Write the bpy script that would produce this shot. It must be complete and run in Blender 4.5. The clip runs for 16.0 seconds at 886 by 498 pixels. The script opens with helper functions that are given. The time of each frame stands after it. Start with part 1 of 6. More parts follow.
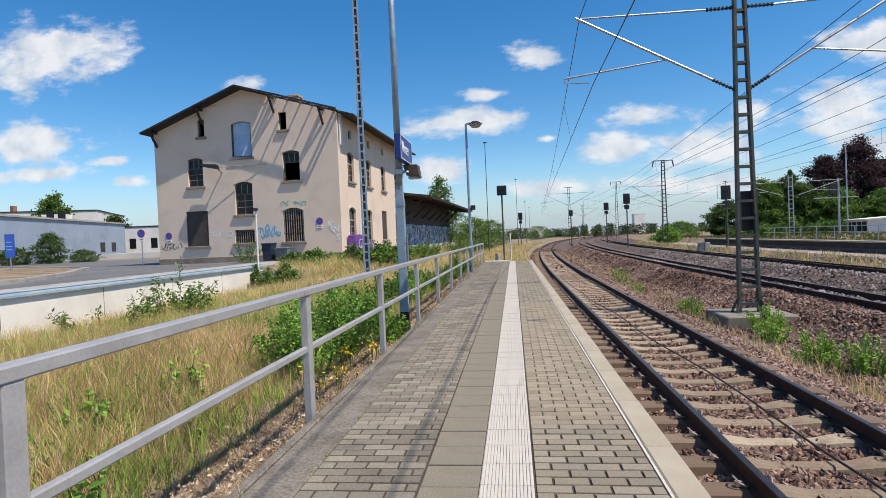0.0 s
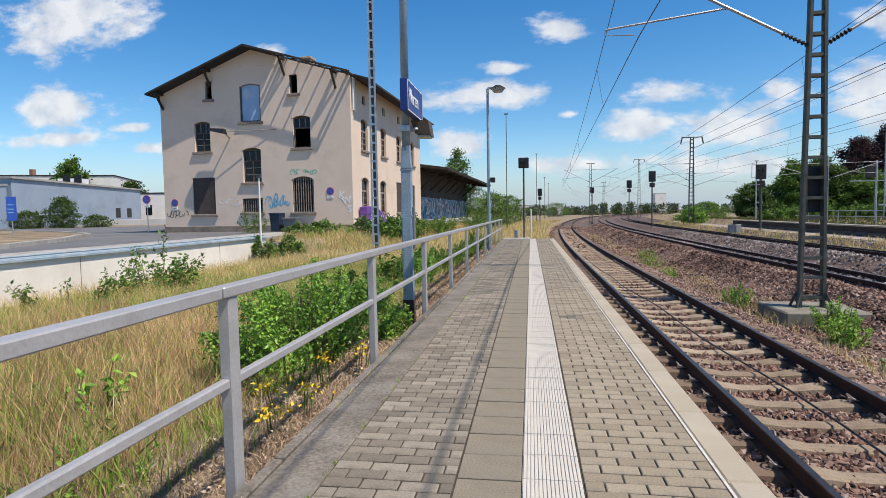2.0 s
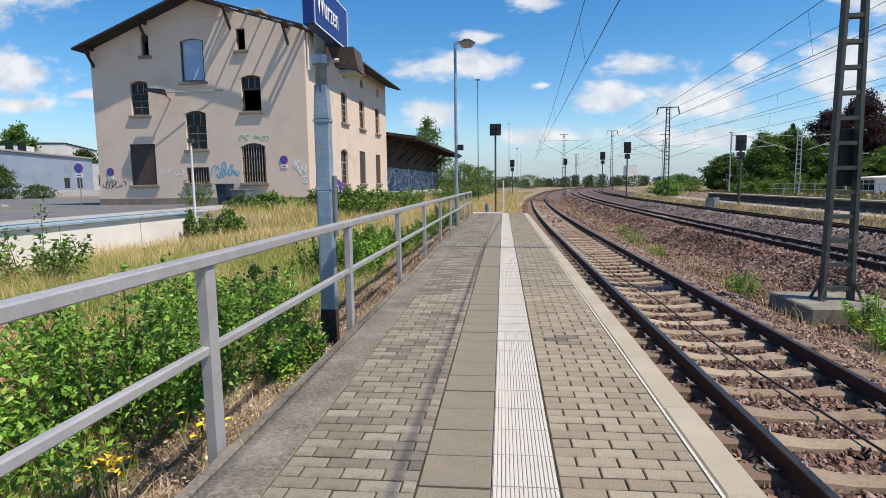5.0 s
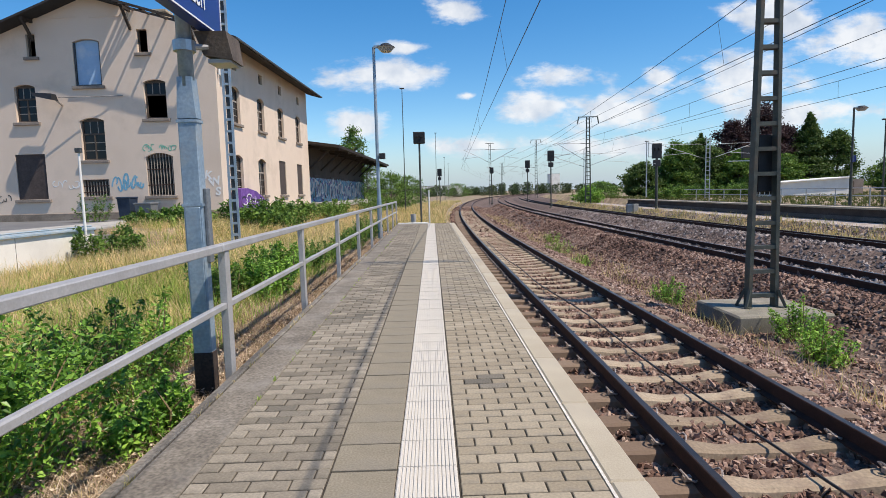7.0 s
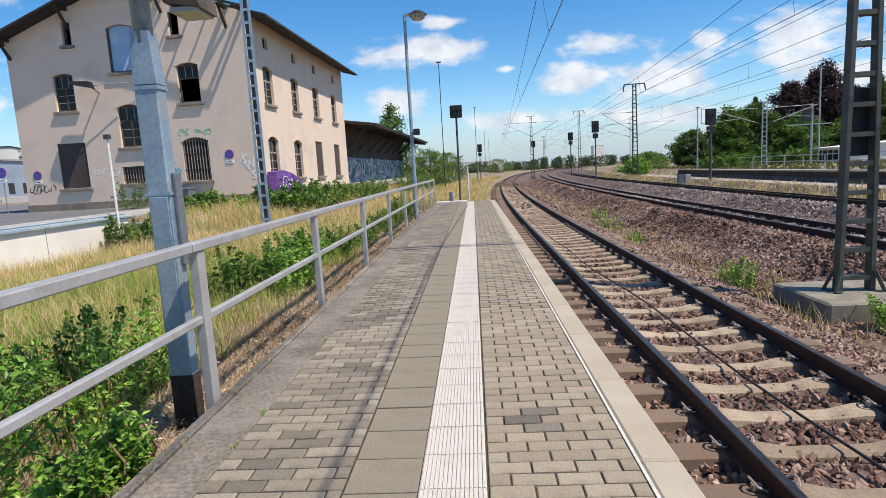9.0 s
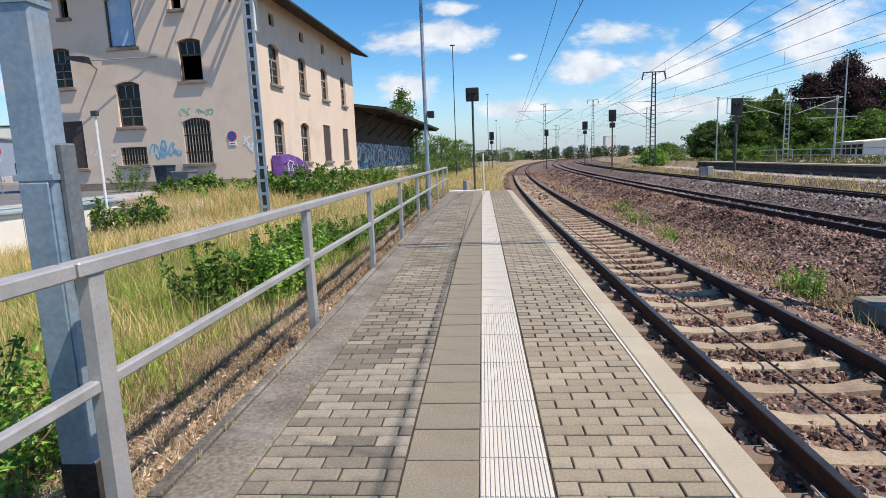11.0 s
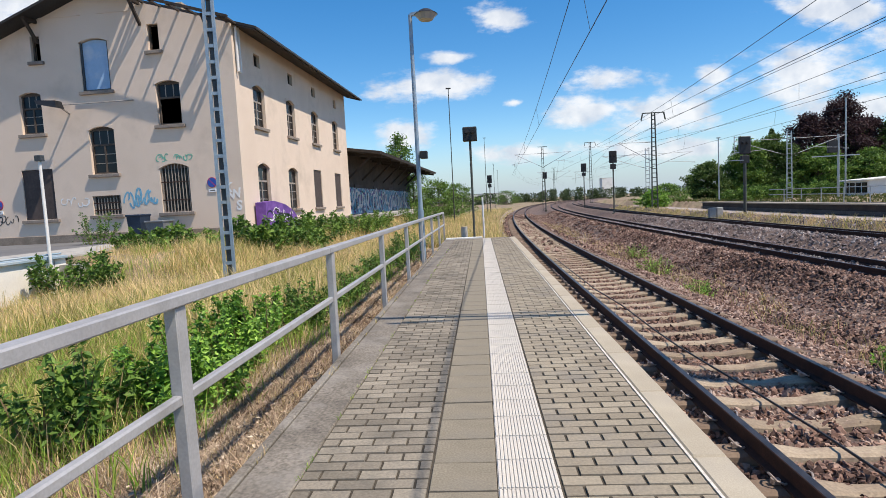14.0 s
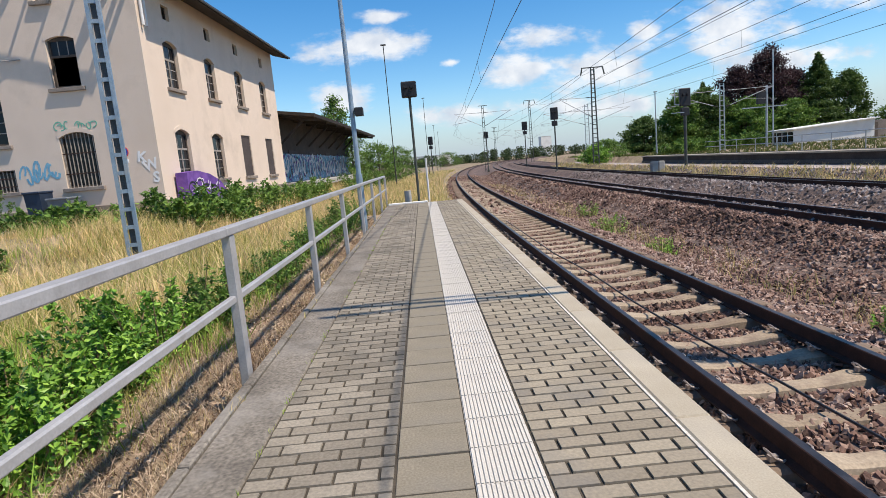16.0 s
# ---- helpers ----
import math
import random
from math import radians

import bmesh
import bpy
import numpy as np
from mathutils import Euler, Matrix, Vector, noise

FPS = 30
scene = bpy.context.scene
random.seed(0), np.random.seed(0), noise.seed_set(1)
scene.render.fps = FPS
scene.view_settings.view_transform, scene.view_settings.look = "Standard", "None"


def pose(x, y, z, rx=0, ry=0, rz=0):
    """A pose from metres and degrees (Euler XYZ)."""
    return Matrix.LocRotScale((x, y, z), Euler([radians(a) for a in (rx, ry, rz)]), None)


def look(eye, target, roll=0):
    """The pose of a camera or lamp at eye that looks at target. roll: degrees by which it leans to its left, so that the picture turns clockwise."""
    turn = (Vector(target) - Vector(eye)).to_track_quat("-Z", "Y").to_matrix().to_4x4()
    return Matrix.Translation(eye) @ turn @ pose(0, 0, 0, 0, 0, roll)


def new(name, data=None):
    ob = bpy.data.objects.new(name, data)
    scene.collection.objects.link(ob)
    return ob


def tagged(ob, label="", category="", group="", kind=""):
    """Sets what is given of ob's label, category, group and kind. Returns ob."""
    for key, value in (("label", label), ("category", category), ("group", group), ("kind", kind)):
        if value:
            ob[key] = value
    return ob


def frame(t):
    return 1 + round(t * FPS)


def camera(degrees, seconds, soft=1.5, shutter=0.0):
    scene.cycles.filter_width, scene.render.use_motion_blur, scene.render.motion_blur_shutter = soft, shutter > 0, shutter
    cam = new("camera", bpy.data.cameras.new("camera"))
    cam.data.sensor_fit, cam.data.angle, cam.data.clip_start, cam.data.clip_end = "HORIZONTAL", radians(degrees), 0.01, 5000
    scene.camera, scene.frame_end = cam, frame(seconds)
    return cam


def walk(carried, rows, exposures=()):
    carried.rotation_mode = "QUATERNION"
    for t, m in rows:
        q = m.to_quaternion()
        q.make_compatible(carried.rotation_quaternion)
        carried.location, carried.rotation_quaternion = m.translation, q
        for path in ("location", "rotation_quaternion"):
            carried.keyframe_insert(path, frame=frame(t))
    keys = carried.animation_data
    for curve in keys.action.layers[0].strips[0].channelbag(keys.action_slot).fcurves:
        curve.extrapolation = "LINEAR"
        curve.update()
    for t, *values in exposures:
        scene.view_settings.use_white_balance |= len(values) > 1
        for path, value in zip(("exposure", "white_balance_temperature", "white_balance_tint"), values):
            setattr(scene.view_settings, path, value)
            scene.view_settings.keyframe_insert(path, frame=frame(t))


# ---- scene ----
cam = camera(75.8, 16.0, soft=0.62)
METRES, EYE, TILT, LEAN, TURN = 10.4, 1.43, 0.0, 0.0, 7.5
PATH = [
    (0, (0.291, -0.703, 1.366), (0.044, 1.281, 1.329), -2.5),
    (0.5, (0.183, -0.288, 1.324), (-0.086, 1.694, 1.279), -2.3),
    (1, (0.173, 0.17, 1.314), (-0.115, 2.148, 1.247), -2.1),
    (1.5, (0.159, 0.602, 1.341), (-0.142, 2.577, 1.244), -1.7),
    (2, (0.105, 1.071, 1.35), (-0.201, 3.043, 1.225), -1.0),
    (2.5, (0.139, 1.541, 1.354), (-0.185, 3.509, 1.21), -0.9),
    (3, (0.072, 1.988, 1.351), (-0.269, 3.952, 1.181), -0.9),
    (3.2, (0.065, 2.16, 1.356), (-0.283, 4.121, 1.169), -0.8),
    (5.3, (0.11, 3.759, 1.343), (-0.019, 5.742, 1.117), -0.7),
    (5.5, (0.112, 3.869, 1.333), (0.056, 5.857, 1.122), -0.7),
    (6, (0.087, 4.082, 1.368), (0.16, 6.072, 1.18), -1.1),
    (6.5, (0.17, 4.268, 1.351), (0.25, 6.256, 1.147), -1.1),
    (7, (0.259, 4.459, 1.368), (0.293, 6.449, 1.17), -1.5),
    (7.5, (0.244, 4.693, 1.367), (0.24, 6.685, 1.178), -2.3),
    (8, (0.24, 4.93, 1.375), (0.18, 6.92, 1.178), -3.3),
    (8.5, (0.337, 5.199, 1.386), (0.229, 7.183, 1.156), -3.8),
    (9, (0.354, 5.507, 1.363), (0.236, 7.484, 1.091), -3.3),
    (9.2, (0.322, 5.66, 1.357), (0.199, 7.637, 1.075), -3.0),
    (11.3, (0.074, 7.134, 1.33), (-0.072, 9.103, 1.017), -2.2),
    (11.5, (0.056, 7.279, 1.341), (-0.073, 9.25, 1.027), -1.9),
    (12, (0.014, 7.628, 1.335), (-0.074, 9.602, 1.025), -1.5),
    (12.5, (-0.006, 8.01, 1.334), (-0.081, 9.99, 1.065), -1.4),
    (13, (0.042, 8.382, 1.36), (-0.06, 10.368, 1.151), -1.6),
    (13.5, (0.03, 8.746, 1.357), (-0.092, 10.735, 1.189), -2.5),
    (14, (0.029, 9.088, 1.366), (-0.109, 11.077, 1.204), -3.0),
    (14.5, (0.065, 9.467, 1.372), (-0.093, 11.453, 1.188), -3.5),
    (15, (-0.028, 9.812, 1.339), (-0.189, 11.793, 1.122), -3.7),
    (15.5, (-0.069, 10.129, 1.31), (-0.186, 12.11, 1.056), -4.2),
    (16, (-0.048, 10.443, 1.315), (0.0, 12.42, 1.013), -5.1),
]
walk(cam, [(t, look(eye, target, roll)) for t, eye, target, roll in PATH],
     [(0, .17), (3, .17), (6, .23), (9, .29), (12.5, .31), (16, .29)])

# ---------------------------------------------------------------- light
SUN = Vector((0.54, -0.22, 1.0)).normalized()
sun_data = bpy.data.lights.new("sun", "SUN")
sun_data.energy, sun_data.angle, sun_data.color = 5.0, radians(0.53), (1.0, 0.885, 0.755)
sun = new("sun", sun_data)
sun.matrix_world = look(SUN * 60, (0, 0, 0))

# clouds of the summer sky: centre (across, up) and half sizes, as slopes towards +y
CLOUDS = [(-.866, .387, .168, .075), (-.90, .213, .126, .052), (-.471, .298, .055, .018), (.038, .305, .051, .028),
          (-.052, .246, .046, .015), (-.069, .205, .116, .036), (.250, .191, .091, .026), (.188, .140, .079, .028),
          (.312, .133, .127, .048), (.562, .183, .135, .060), (.60, .285, .095, .042), (.76, .24, .13, .06), (.398, .190, .036, .015),
          (-.760, .175, .055, .012), (-.716, .133, .047, .014), (-.916, .157, .149, .020), (-.123, .117, .067, .030),
          (.092, .080, .12, .022), (.323, .072, .12, .024), (.066, .165, .020, .009), (.62, .12, .15, .03)]
world = bpy.data.worlds.new("world")
scene.world = world
world.use_nodes = True
wn, wl = world.node_tree.nodes, world.node_tree.links
wn.clear()


def wmath(op, a, b=None, c=None):
    n = wn.new("ShaderNodeMath")
    n.operation = op
    for i, v in enumerate((a, b, c)):
        if v is None:
            continue
        if isinstance(v, (int, float)):
            n.inputs[i].default_value = v
        else:
            wl.new(v, n.inputs[i])
    return n.outputs[0]


sky = wn.new("ShaderNodeTexSky")
sky.sky_type, sky.sun_disc = "NISHITA", False
sky.sun_elevation, sky.sun_rotation = math.asin(SUN.z), math.atan2(SUN.x, SUN.y)
sky.air_density, sky.dust_density, sky.ozone_density = 1.0, 0.15, 3.2
tc = wn.new("ShaderNodeTexCoord")
sep = wn.new("ShaderNodeSeparateXYZ")
wl.new(tc.outputs["Generated"], sep.inputs[0])
ahead = wmath("MAXIMUM", sep.outputs[1], 0.05)
across, up = wmath("DIVIDE", sep.outputs[0], ahead), wmath("DIVIDE", sep.outputs[2], ahead)
flat = wn.new("ShaderNodeCombineXYZ")
wl.new(across, flat.inputs[0])
wl.new(up, flat.inputs[1])
warp = wn.new("ShaderNodeTexNoise")
warp.inputs["Scale"].default_value, warp.inputs["Detail"].default_value, warp.inputs["Roughness"].default_value = 9.0, 10.0, 0.62
stretch = wn.new("ShaderNodeVectorMath")
stretch.operation = "MULTIPLY"
stretch.inputs[1].default_value = (1.0, 2.1, 1.0)
wl.new(flat.outputs[0], stretch.inputs[0])
wl.new(stretch.outputs[0], warp.inputs["Vector"])
dens = None
for cx, cz, rx, rz in CLOUDS:
    sub = wn.new("ShaderNodeVectorMath")
    sub.operation = "SUBTRACT"
    wl.new(flat.outputs[0], sub.inputs[0])
    sub.inputs[1].default_value = (cx, cz, 0)
    mul = wn.new("ShaderNodeVectorMath")
    mul.operation = "MULTIPLY"
    wl.new(sub.outputs[0], mul.inputs[0])
    mul.inputs[1].default_value = (1 / rx, 1 / rz, 0)
    ln = wn.new("ShaderNodeVectorMath")
    ln.operation = "LENGTH"
    wl.new(mul.outputs[0], ln.inputs[0])
    one = wmath("SUBTRACT", 1.0, ln.outputs["Value"])
    dens = one if dens is None else wmath("MAXIMUM", dens, one)
puff = wmath("ADD", dens, wmath("MULTIPLY", wmath("SUBTRACT", warp.outputs[0], 0.5), 3.0))
amount = wn.new("ShaderNodeMapRange")
amount.interpolation_type = "SMOOTHSTEP"
amount.inputs[1].default_value, amount.inputs[2].default_value = -0.05, 0.7
wl.new(puff, amount.inputs[0])
haze = wn.new("ShaderNodeMapRange")
haze.interpolation_type = "SMOOTHSTEP"
haze.inputs[1].default_value, haze.inputs[2].default_value, haze.inputs[3].default_value, haze.inputs[4].default_value = -0.02, 0.13, 0.9, 0.0
wl.new(sep.outputs[2], haze.inputs[0])
fluff = wn.new("ShaderNodeTexNoise")
fluff.inputs["Scale"].default_value, fluff.inputs["Detail"].default_value = 20.0, 6.0
wl.new(flat.outputs[0], fluff.inputs["Vector"])
cloud_tint = wn.new("ShaderNodeValToRGB")
cloud_tint.color_ramp.elements[0].position, cloud_tint.color_ramp.elements[0].color = 0.32, (0.62, 0.68, 0.78, 1)
cloud_tint.color_ramp.elements[1].position, cloud_tint.color_ramp.elements[1].color = 0.6, (0.93, 0.94, 0.96, 1)
wl.new(fluff.outputs[0], cloud_tint.inputs[0])
bg_sky, bg_cloud, mixer, w_out = wn.new("ShaderNodeBackground"), wn.new("ShaderNodeBackground"), wn.new("ShaderNodeMixShader"), wn.new("ShaderNodeOutputWorld")
bg_sky.inputs[1].default_value = 0.128
bg_cloud.inputs[1].default_value = 0.85
deep = wn.new("ShaderNodeHueSaturation")
deep.inputs["Saturation"].default_value = 1.36
wl.new(sky.outputs[0], deep.inputs["Color"])
wl.new(deep.outputs[0], bg_sky.inputs[0])
wl.new(cloud_tint.outputs[0], bg_cloud.inputs[0])
# fair-weather clouds over the rest of the sky
over = wn.new("ShaderNodeCombineXYZ")
height = wmath("MAXIMUM", sep.outputs[2], 0.08)
wl.new(wmath("DIVIDE", sep.outputs[0], height), over.inputs[0])
wl.new(wmath("DIVIDE", sep.outputs[1], height), over.inputs[1])
field = wn.new("ShaderNodeTexNoise")
field.inputs["Scale"].default_value, field.inputs["Detail"].default_value = 0.9, 8.0
wl.new(over.outputs[0], field.inputs["Vector"])
fair = wn.new("ShaderNodeMapRange")
fair.interpolation_type = "SMOOTHSTEP"
fair.inputs[1].default_value, fair.inputs[2].default_value = 0.48, 0.62
wl.new(field.outputs[0], fair.inputs[0])
behind = wn.new("ShaderNodeMapRange")
behind.inputs[1].default_value, behind.inputs[2].default_value, behind.inputs[3].default_value, behind.inputs[4].default_value = 0.1, 0.4, 0.2, 0.0
wl.new(sep.outputs[1], behind.inputs[0])
rest_of_sky = wmath("MULTIPLY", fair.outputs[0], behind.outputs[0])
cover = wmath("MAXIMUM", wmath("MULTIPLY", amount.outputs[0], 0.92), rest_of_sky)
wl.new(cover, mixer.inputs[0])
bg_haze, low = wn.new("ShaderNodeBackground"), wn.new("ShaderNodeMixShader")
bg_haze.inputs[0].default_value, bg_haze.inputs[1].default_value = (0.46, 0.60, 0.78, 1), 0.72
wl.new(haze.outputs[0], low.inputs[0])
wl.new(bg_sky.outputs[0], low.inputs[1])
wl.new(bg_haze.outputs[0], low.inputs[2])
wl.new(low.outputs[0], mixer.inputs[1])
wl.new(bg_cloud.outputs[0], mixer.inputs[2])
wl.new(mixer.outputs[0], w_out.inputs[0])


# ---------------------------------------------------------------- materials
def material(name, colors, rough=0.8, metal=0.0, scale=3.0, fine=40.0, bump=0.3, pick="noise", spread=0.25, stain=None, stain_scale=0.6, distance=0.01, spec=0.4, thin=0.0):
    """colors: the ramp; pick: what runs along the ramp (noise, object, island)."""
    m = bpy.data.materials.new(name)
    m.use_nodes = True
    n, l = m.node_tree.nodes, m.node_tree.links
    b = n["Principled BSDF"]
    b.inputs["Metallic"].default_value = metal
    b.inputs["Specular IOR Level"].default_value = spec
    co = n.new("ShaderNodeTexCoord")
    big, small = n.new("ShaderNodeTexNoise"), n.new("ShaderNodeTexNoise")
    for t, s in ((big, scale), (small, fine)):
        t.inputs["Scale"].default_value, t.inputs["Detail"].default_value = s, 5.0
        l.new(co.outputs["Object"], t.inputs["Vector"])
    ramp = n.new("ShaderNodeValToRGB")
    els = ramp.color_ramp.elements
    while len(els) < len(colors):
        els.new(0.5)
    lo, hi = (0.3, 0.7) if pick == "noise" else (0.0, 1.0)
    for i, c in enumerate(colors):
        els[i].position = lo + (hi - lo) * i / max(1, len(colors) - 1)
        els[i].color = (*c, 1)
    if pick == "noise":
        l.new(big.outputs[0], ramp.inputs[0])
    elif pick == "object":
        l.new(n.new("ShaderNodeObjectInfo").outputs["Random"], ramp.inputs[0])
    else:
        g = n.new("ShaderNodeNewGeometry")
        add = n.new("ShaderNodeMath")
        add.operation = "MULTIPLY_ADD"
        l.new(big.outputs[0], add.inputs[0])
        add.inputs[1].default_value = 1.6
        off = n.new("ShaderNodeMath")
        off.operation = "MULTIPLY_ADD"
        l.new(g.outputs["Random Per Island"], off.inputs[0])
        off.inputs[1].default_value, off.inputs[2].default_value = 0.9, -0.75
        l.new(off.outputs[0], add.inputs[2])
        l.new(add.outputs[0], ramp.inputs[0])
    grain = n.new("ShaderNodeMapRange")
    grain.inputs[1].default_value, grain.inputs[2].default_value = 0.25, 0.75
    grain.inputs[3].default_value, grain.inputs[4].default_value = 1 - spread, 1 + spread
    l.new(small.outputs[0], grain.inputs[0])
    tint = n.new("ShaderNodeVectorMath")
    tint.operation = "SCALE"
    l.new(ramp.outputs[0], tint.inputs[0])
    l.new(grain.outputs[0], tint.inputs["Scale"])
    col = tint.outputs[0]
    if stain:
        st = n.new("ShaderNodeTexNoise")
        st.inputs["Scale"].default_value, st.inputs["Detail"].default_value, st.inputs["Roughness"].default_value = stain_scale, 8.0, 0.65
        l.new(co.outputs["Object"], st.inputs["Vector"])
        sm = n.new("ShaderNodeMapRange")
        sm.inputs[1].default_value, sm.inputs[2].default_value, sm.inputs[4].default_value = 0.5, 0.72, 0.75
        l.new(st.outputs[0], sm.inputs[0])
        mx = n.new("ShaderNodeMix")
        mx.data_type = "RGBA"
        l.new(sm.outputs[0], mx.inputs[0])
        l.new(col, mx.inputs[6])
        mx.inputs[7].default_value = (*stain, 1)
        col = mx.outputs[2]
    l.new(col, b.inputs["Base Color"])
    rr = n.new("ShaderNodeMapRange")
    rr.inputs[3].default_value, rr.inputs[4].default_value = max(0.05, rough - 0.12), min(1.0, rough + 0.12)
    l.new(big.outputs[0], rr.inputs[0])
    l.new(rr.outputs[0], b.inputs["Roughness"])
    if thin:
        tr, ms = n.new("ShaderNodeBsdfTranslucent"), n.new("ShaderNodeMixShader")
        l.new(col, tr.inputs[0])
        ms.inputs[0].default_value = thin
        l.new(b.outputs[0], ms.inputs[1])
        l.new(tr.outputs[0], ms.inputs[2])
        l.new(ms.outputs[0], n["Material Output"].inputs[0])
    if bump:
        bp = n.new("ShaderNodeBump")
        bp.inputs["Strength"].default_value, bp.inputs["Distance"].default_value = bump, distance
        l.new(small.outputs[0], bp.inputs["Height"])
        l.new(bp.outputs[0], b.inputs["Normal"])
    return m


PAVER = material("paver", [(.235, .195, .136), (.275, .232, .165), (.315, .268, .195)], .9, pick="object", fine=60, spread=.22, bump=.5, distance=.004, stain=(.17, .16, .145), stain_scale=2.2)
PAVER_OLD = material("paver_old", [(.15, .13, .10), (.22, .19, .146), (.285, .25, .196)], .9, pick="object", fine=60, spread=.25, bump=.5, distance=.004, stain=(.095, .088, .072), stain_scale=2.6)
PAVER_REST = material("paver_rest", [(.21, .177, .128), (.258, .22, .162), (.30, .258, .19)], .9, pick="island", scale=1.0, fine=60, spread=.2, bump=.4, distance=.004, stain=(.17, .16, .145), stain_scale=1.6)
PAVER_OLD_REST = material("paver_old_rest", [(.16, .138, .105), (.22, .19, .146), (.28, .245, .19)], .9, pick="island", scale=1.0, fine=60, spread=.25, bump=.4, distance=.004, stain=(.10, .092, .076), stain_scale=2.2)
PAVER_STAINED = material("paver_stained", [(.11, .098, .078), (.155, .137, .107), (.18, .158, .124)], .85, pick="object", fine=60, spread=.3, bump=.5, distance=.004)
JOINT = material("joint_sand", [(.035, .029, .021), (.075, .063, .046)], .95, scale=5, fine=120)
SLAB = material("slab", [(.185, .160, .116), (.24, .209, .154)], .92, scale=4, fine=90, spread=.25, bump=.4, distance=.004, stain=(.14, .13, .115), stain_scale=1.2)
TACTILE = material("tactile_white", [(.47, .44, .39), (.56, .53, .475)], .85, scale=3, fine=70, spread=.12, stain=(.42, .40, .36), stain_scale=1.5)
EDGE = material("edge_stone", [(.335, .29, .215), (.41, .36, .275)], .9, scale=2, fine=120, spread=.15, bump=.4, distance=.003, stain=(.33, .30, .25), stain_scale=.9)
WHITE_LINE = material("white_line", [(.48, .45, .39), (.58, .55, .48)], .8, scale=6, stain=(.5, .48, .44), stain_scale=4)
ASPHALT_STRIP = material("asphalt_strip", [(.115, .10, .082), (.165, .145, .118), (.215, .19, .158)], .93, scale=2.6, fine=45, spread=.5, bump=.6, distance=.004, stain=(.27, .25, .22), stain_scale=1.8)
CONCRETE = material("concrete", [(.30, .29, .265), (.42, .40, .37)], .9, scale=2, fine=50, spread=.15, stain=(.2, .19, .17), stain_scale=1.1)
WALL_WHITE = material("wall_concrete_pale", [(.70, .67, .60), (.80, .77, .70)], .9, scale=.8, fine=30, spread=.06, stain=(.60, .56, .49), stain_scale=.5)
FACE_LEDGE = material("edge_course", [(.07, .064, .06), (.12, .11, .10)], .9, scale=1.5, fine=20, spread=.3)
GRAVEL_PALE = material("gravel_pale", [(.22, .18, .16), (.36, .30, .27), (.48, .42, .38)], .95, scale=2.5, fine=30, spread=.4, bump=.8, distance=.03)
# dark concrete, lowered to near black to hold the shade of the sunless face
FACE_SHADED = material("edge_face_shaded", [(.034, .028, .025), (.068, .058, .051)], .9, scale=1.5, fine=20, spread=.3)
COPING = material("coping_blue_grey", [(.22, .31, .38), (.34, .42, .47)], .7, scale=3, fine=50, spread=.15, stain=(.45, .44, .41), stain_scale=1.5)
GALV = material("galvanised_steel", [(.36, .37, .38), (.48, .49, .50)], .42, metal=.75, scale=6, fine=60, spread=.12, bump=.05)
RAIL_PAINT = material("railing_grey_paint", [(.37, .36, .36), (.44, .43, .425)], .42, metal=.25, scale=4, fine=80, spread=.1, bump=.08, stain=(.27, .26, .24), stain_scale=3)
POLE_BLUE = material("pole_blue_grey", [(.20, .28, .36), (.33, .41, .48)], .5, metal=.35, scale=5, fine=40, spread=.15, bump=.1, stain=(.36, .36, .34), stain_scale=4)
MAST_STEEL = material("mast_steel", [(.05, .058, .05), (.095, .105, .092)], .65, metal=.3, scale=5, fine=60, spread=.2, stain=(.14, .10, .07), stain_scale=3)
DARK_STEEL = material("dark_steel", [(.05, .055, .06), (.09, .095, .10)], .55, metal=.3, scale=5)
BOOT = material("bitumen_boot", [(.018, .016, .015), (.05, .035, .028)], .9, scale=9, fine=50, spread=.4, stain=(.12, .075, .05), stain_scale=7)
BLACK = material("black_paint", [(.012, .012, .014), (.022, .022, .024)], .5, scale=5)
RUST = material("rail_rust", [(.028, .013, .010), (.055, .026, .019)], .92, metal=.0, scale=9, fine=80, spread=.3, bump=.3, distance=.003)
CLIP_STEEL = material("clip_steel", [(.26, .21, .18), (.42, .36, .32)], .5, metal=.2, scale=12, fine=60)
RAIL_HEAD = material("rail_head", [(.055, .045, .042), (.10, .085, .078)], .38, metal=.75, scale=9, fine=60, spread=.2, bump=.1, distance=.002)
SLEEPER = material("sleeper_concrete", [(.22, .168, .115), (.31, .245, .172), (.39, .318, .23)], .92, pick="object", fine=40, spread=.25, stain=(.16, .11, .085), stain_scale=4)
sn, sl_ = SLEEPER.node_tree.nodes, SLEEPER.node_tree.links
s_base = sn["Principled BSDF"].inputs["Base Color"]
s_plain = s_base.links[0].from_socket
s_co, s_sep, s_abs, s_rust, s_mix = sn.new("ShaderNodeTexCoord"), sn.new("ShaderNodeSeparateXYZ"), sn.new("ShaderNodeMath"), sn.new("ShaderNodeMapRange"), sn.new("ShaderNodeMix")
s_abs.operation, s_rust.interpolation_type, s_mix.data_type = "ABSOLUTE", "SMOOTHSTEP", "RGBA"
s_rust.inputs[1].default_value, s_rust.inputs[2].default_value, s_rust.inputs[4].default_value = .5, .78, .72
sl_.new(s_co.outputs["Object"], s_sep.inputs[0])
sl_.new(s_sep.outputs[0], s_abs.inputs[0])
sl_.new(s_abs.outputs[0], s_rust.inputs[0])
sl_.new(s_rust.outputs[0], s_mix.inputs[0])
sl_.new(s_plain, s_mix.inputs[6])
s_mix.inputs[7].default_value = (.125, .082, .06, 1)
sl_.new(s_mix.outputs[2], s_base)
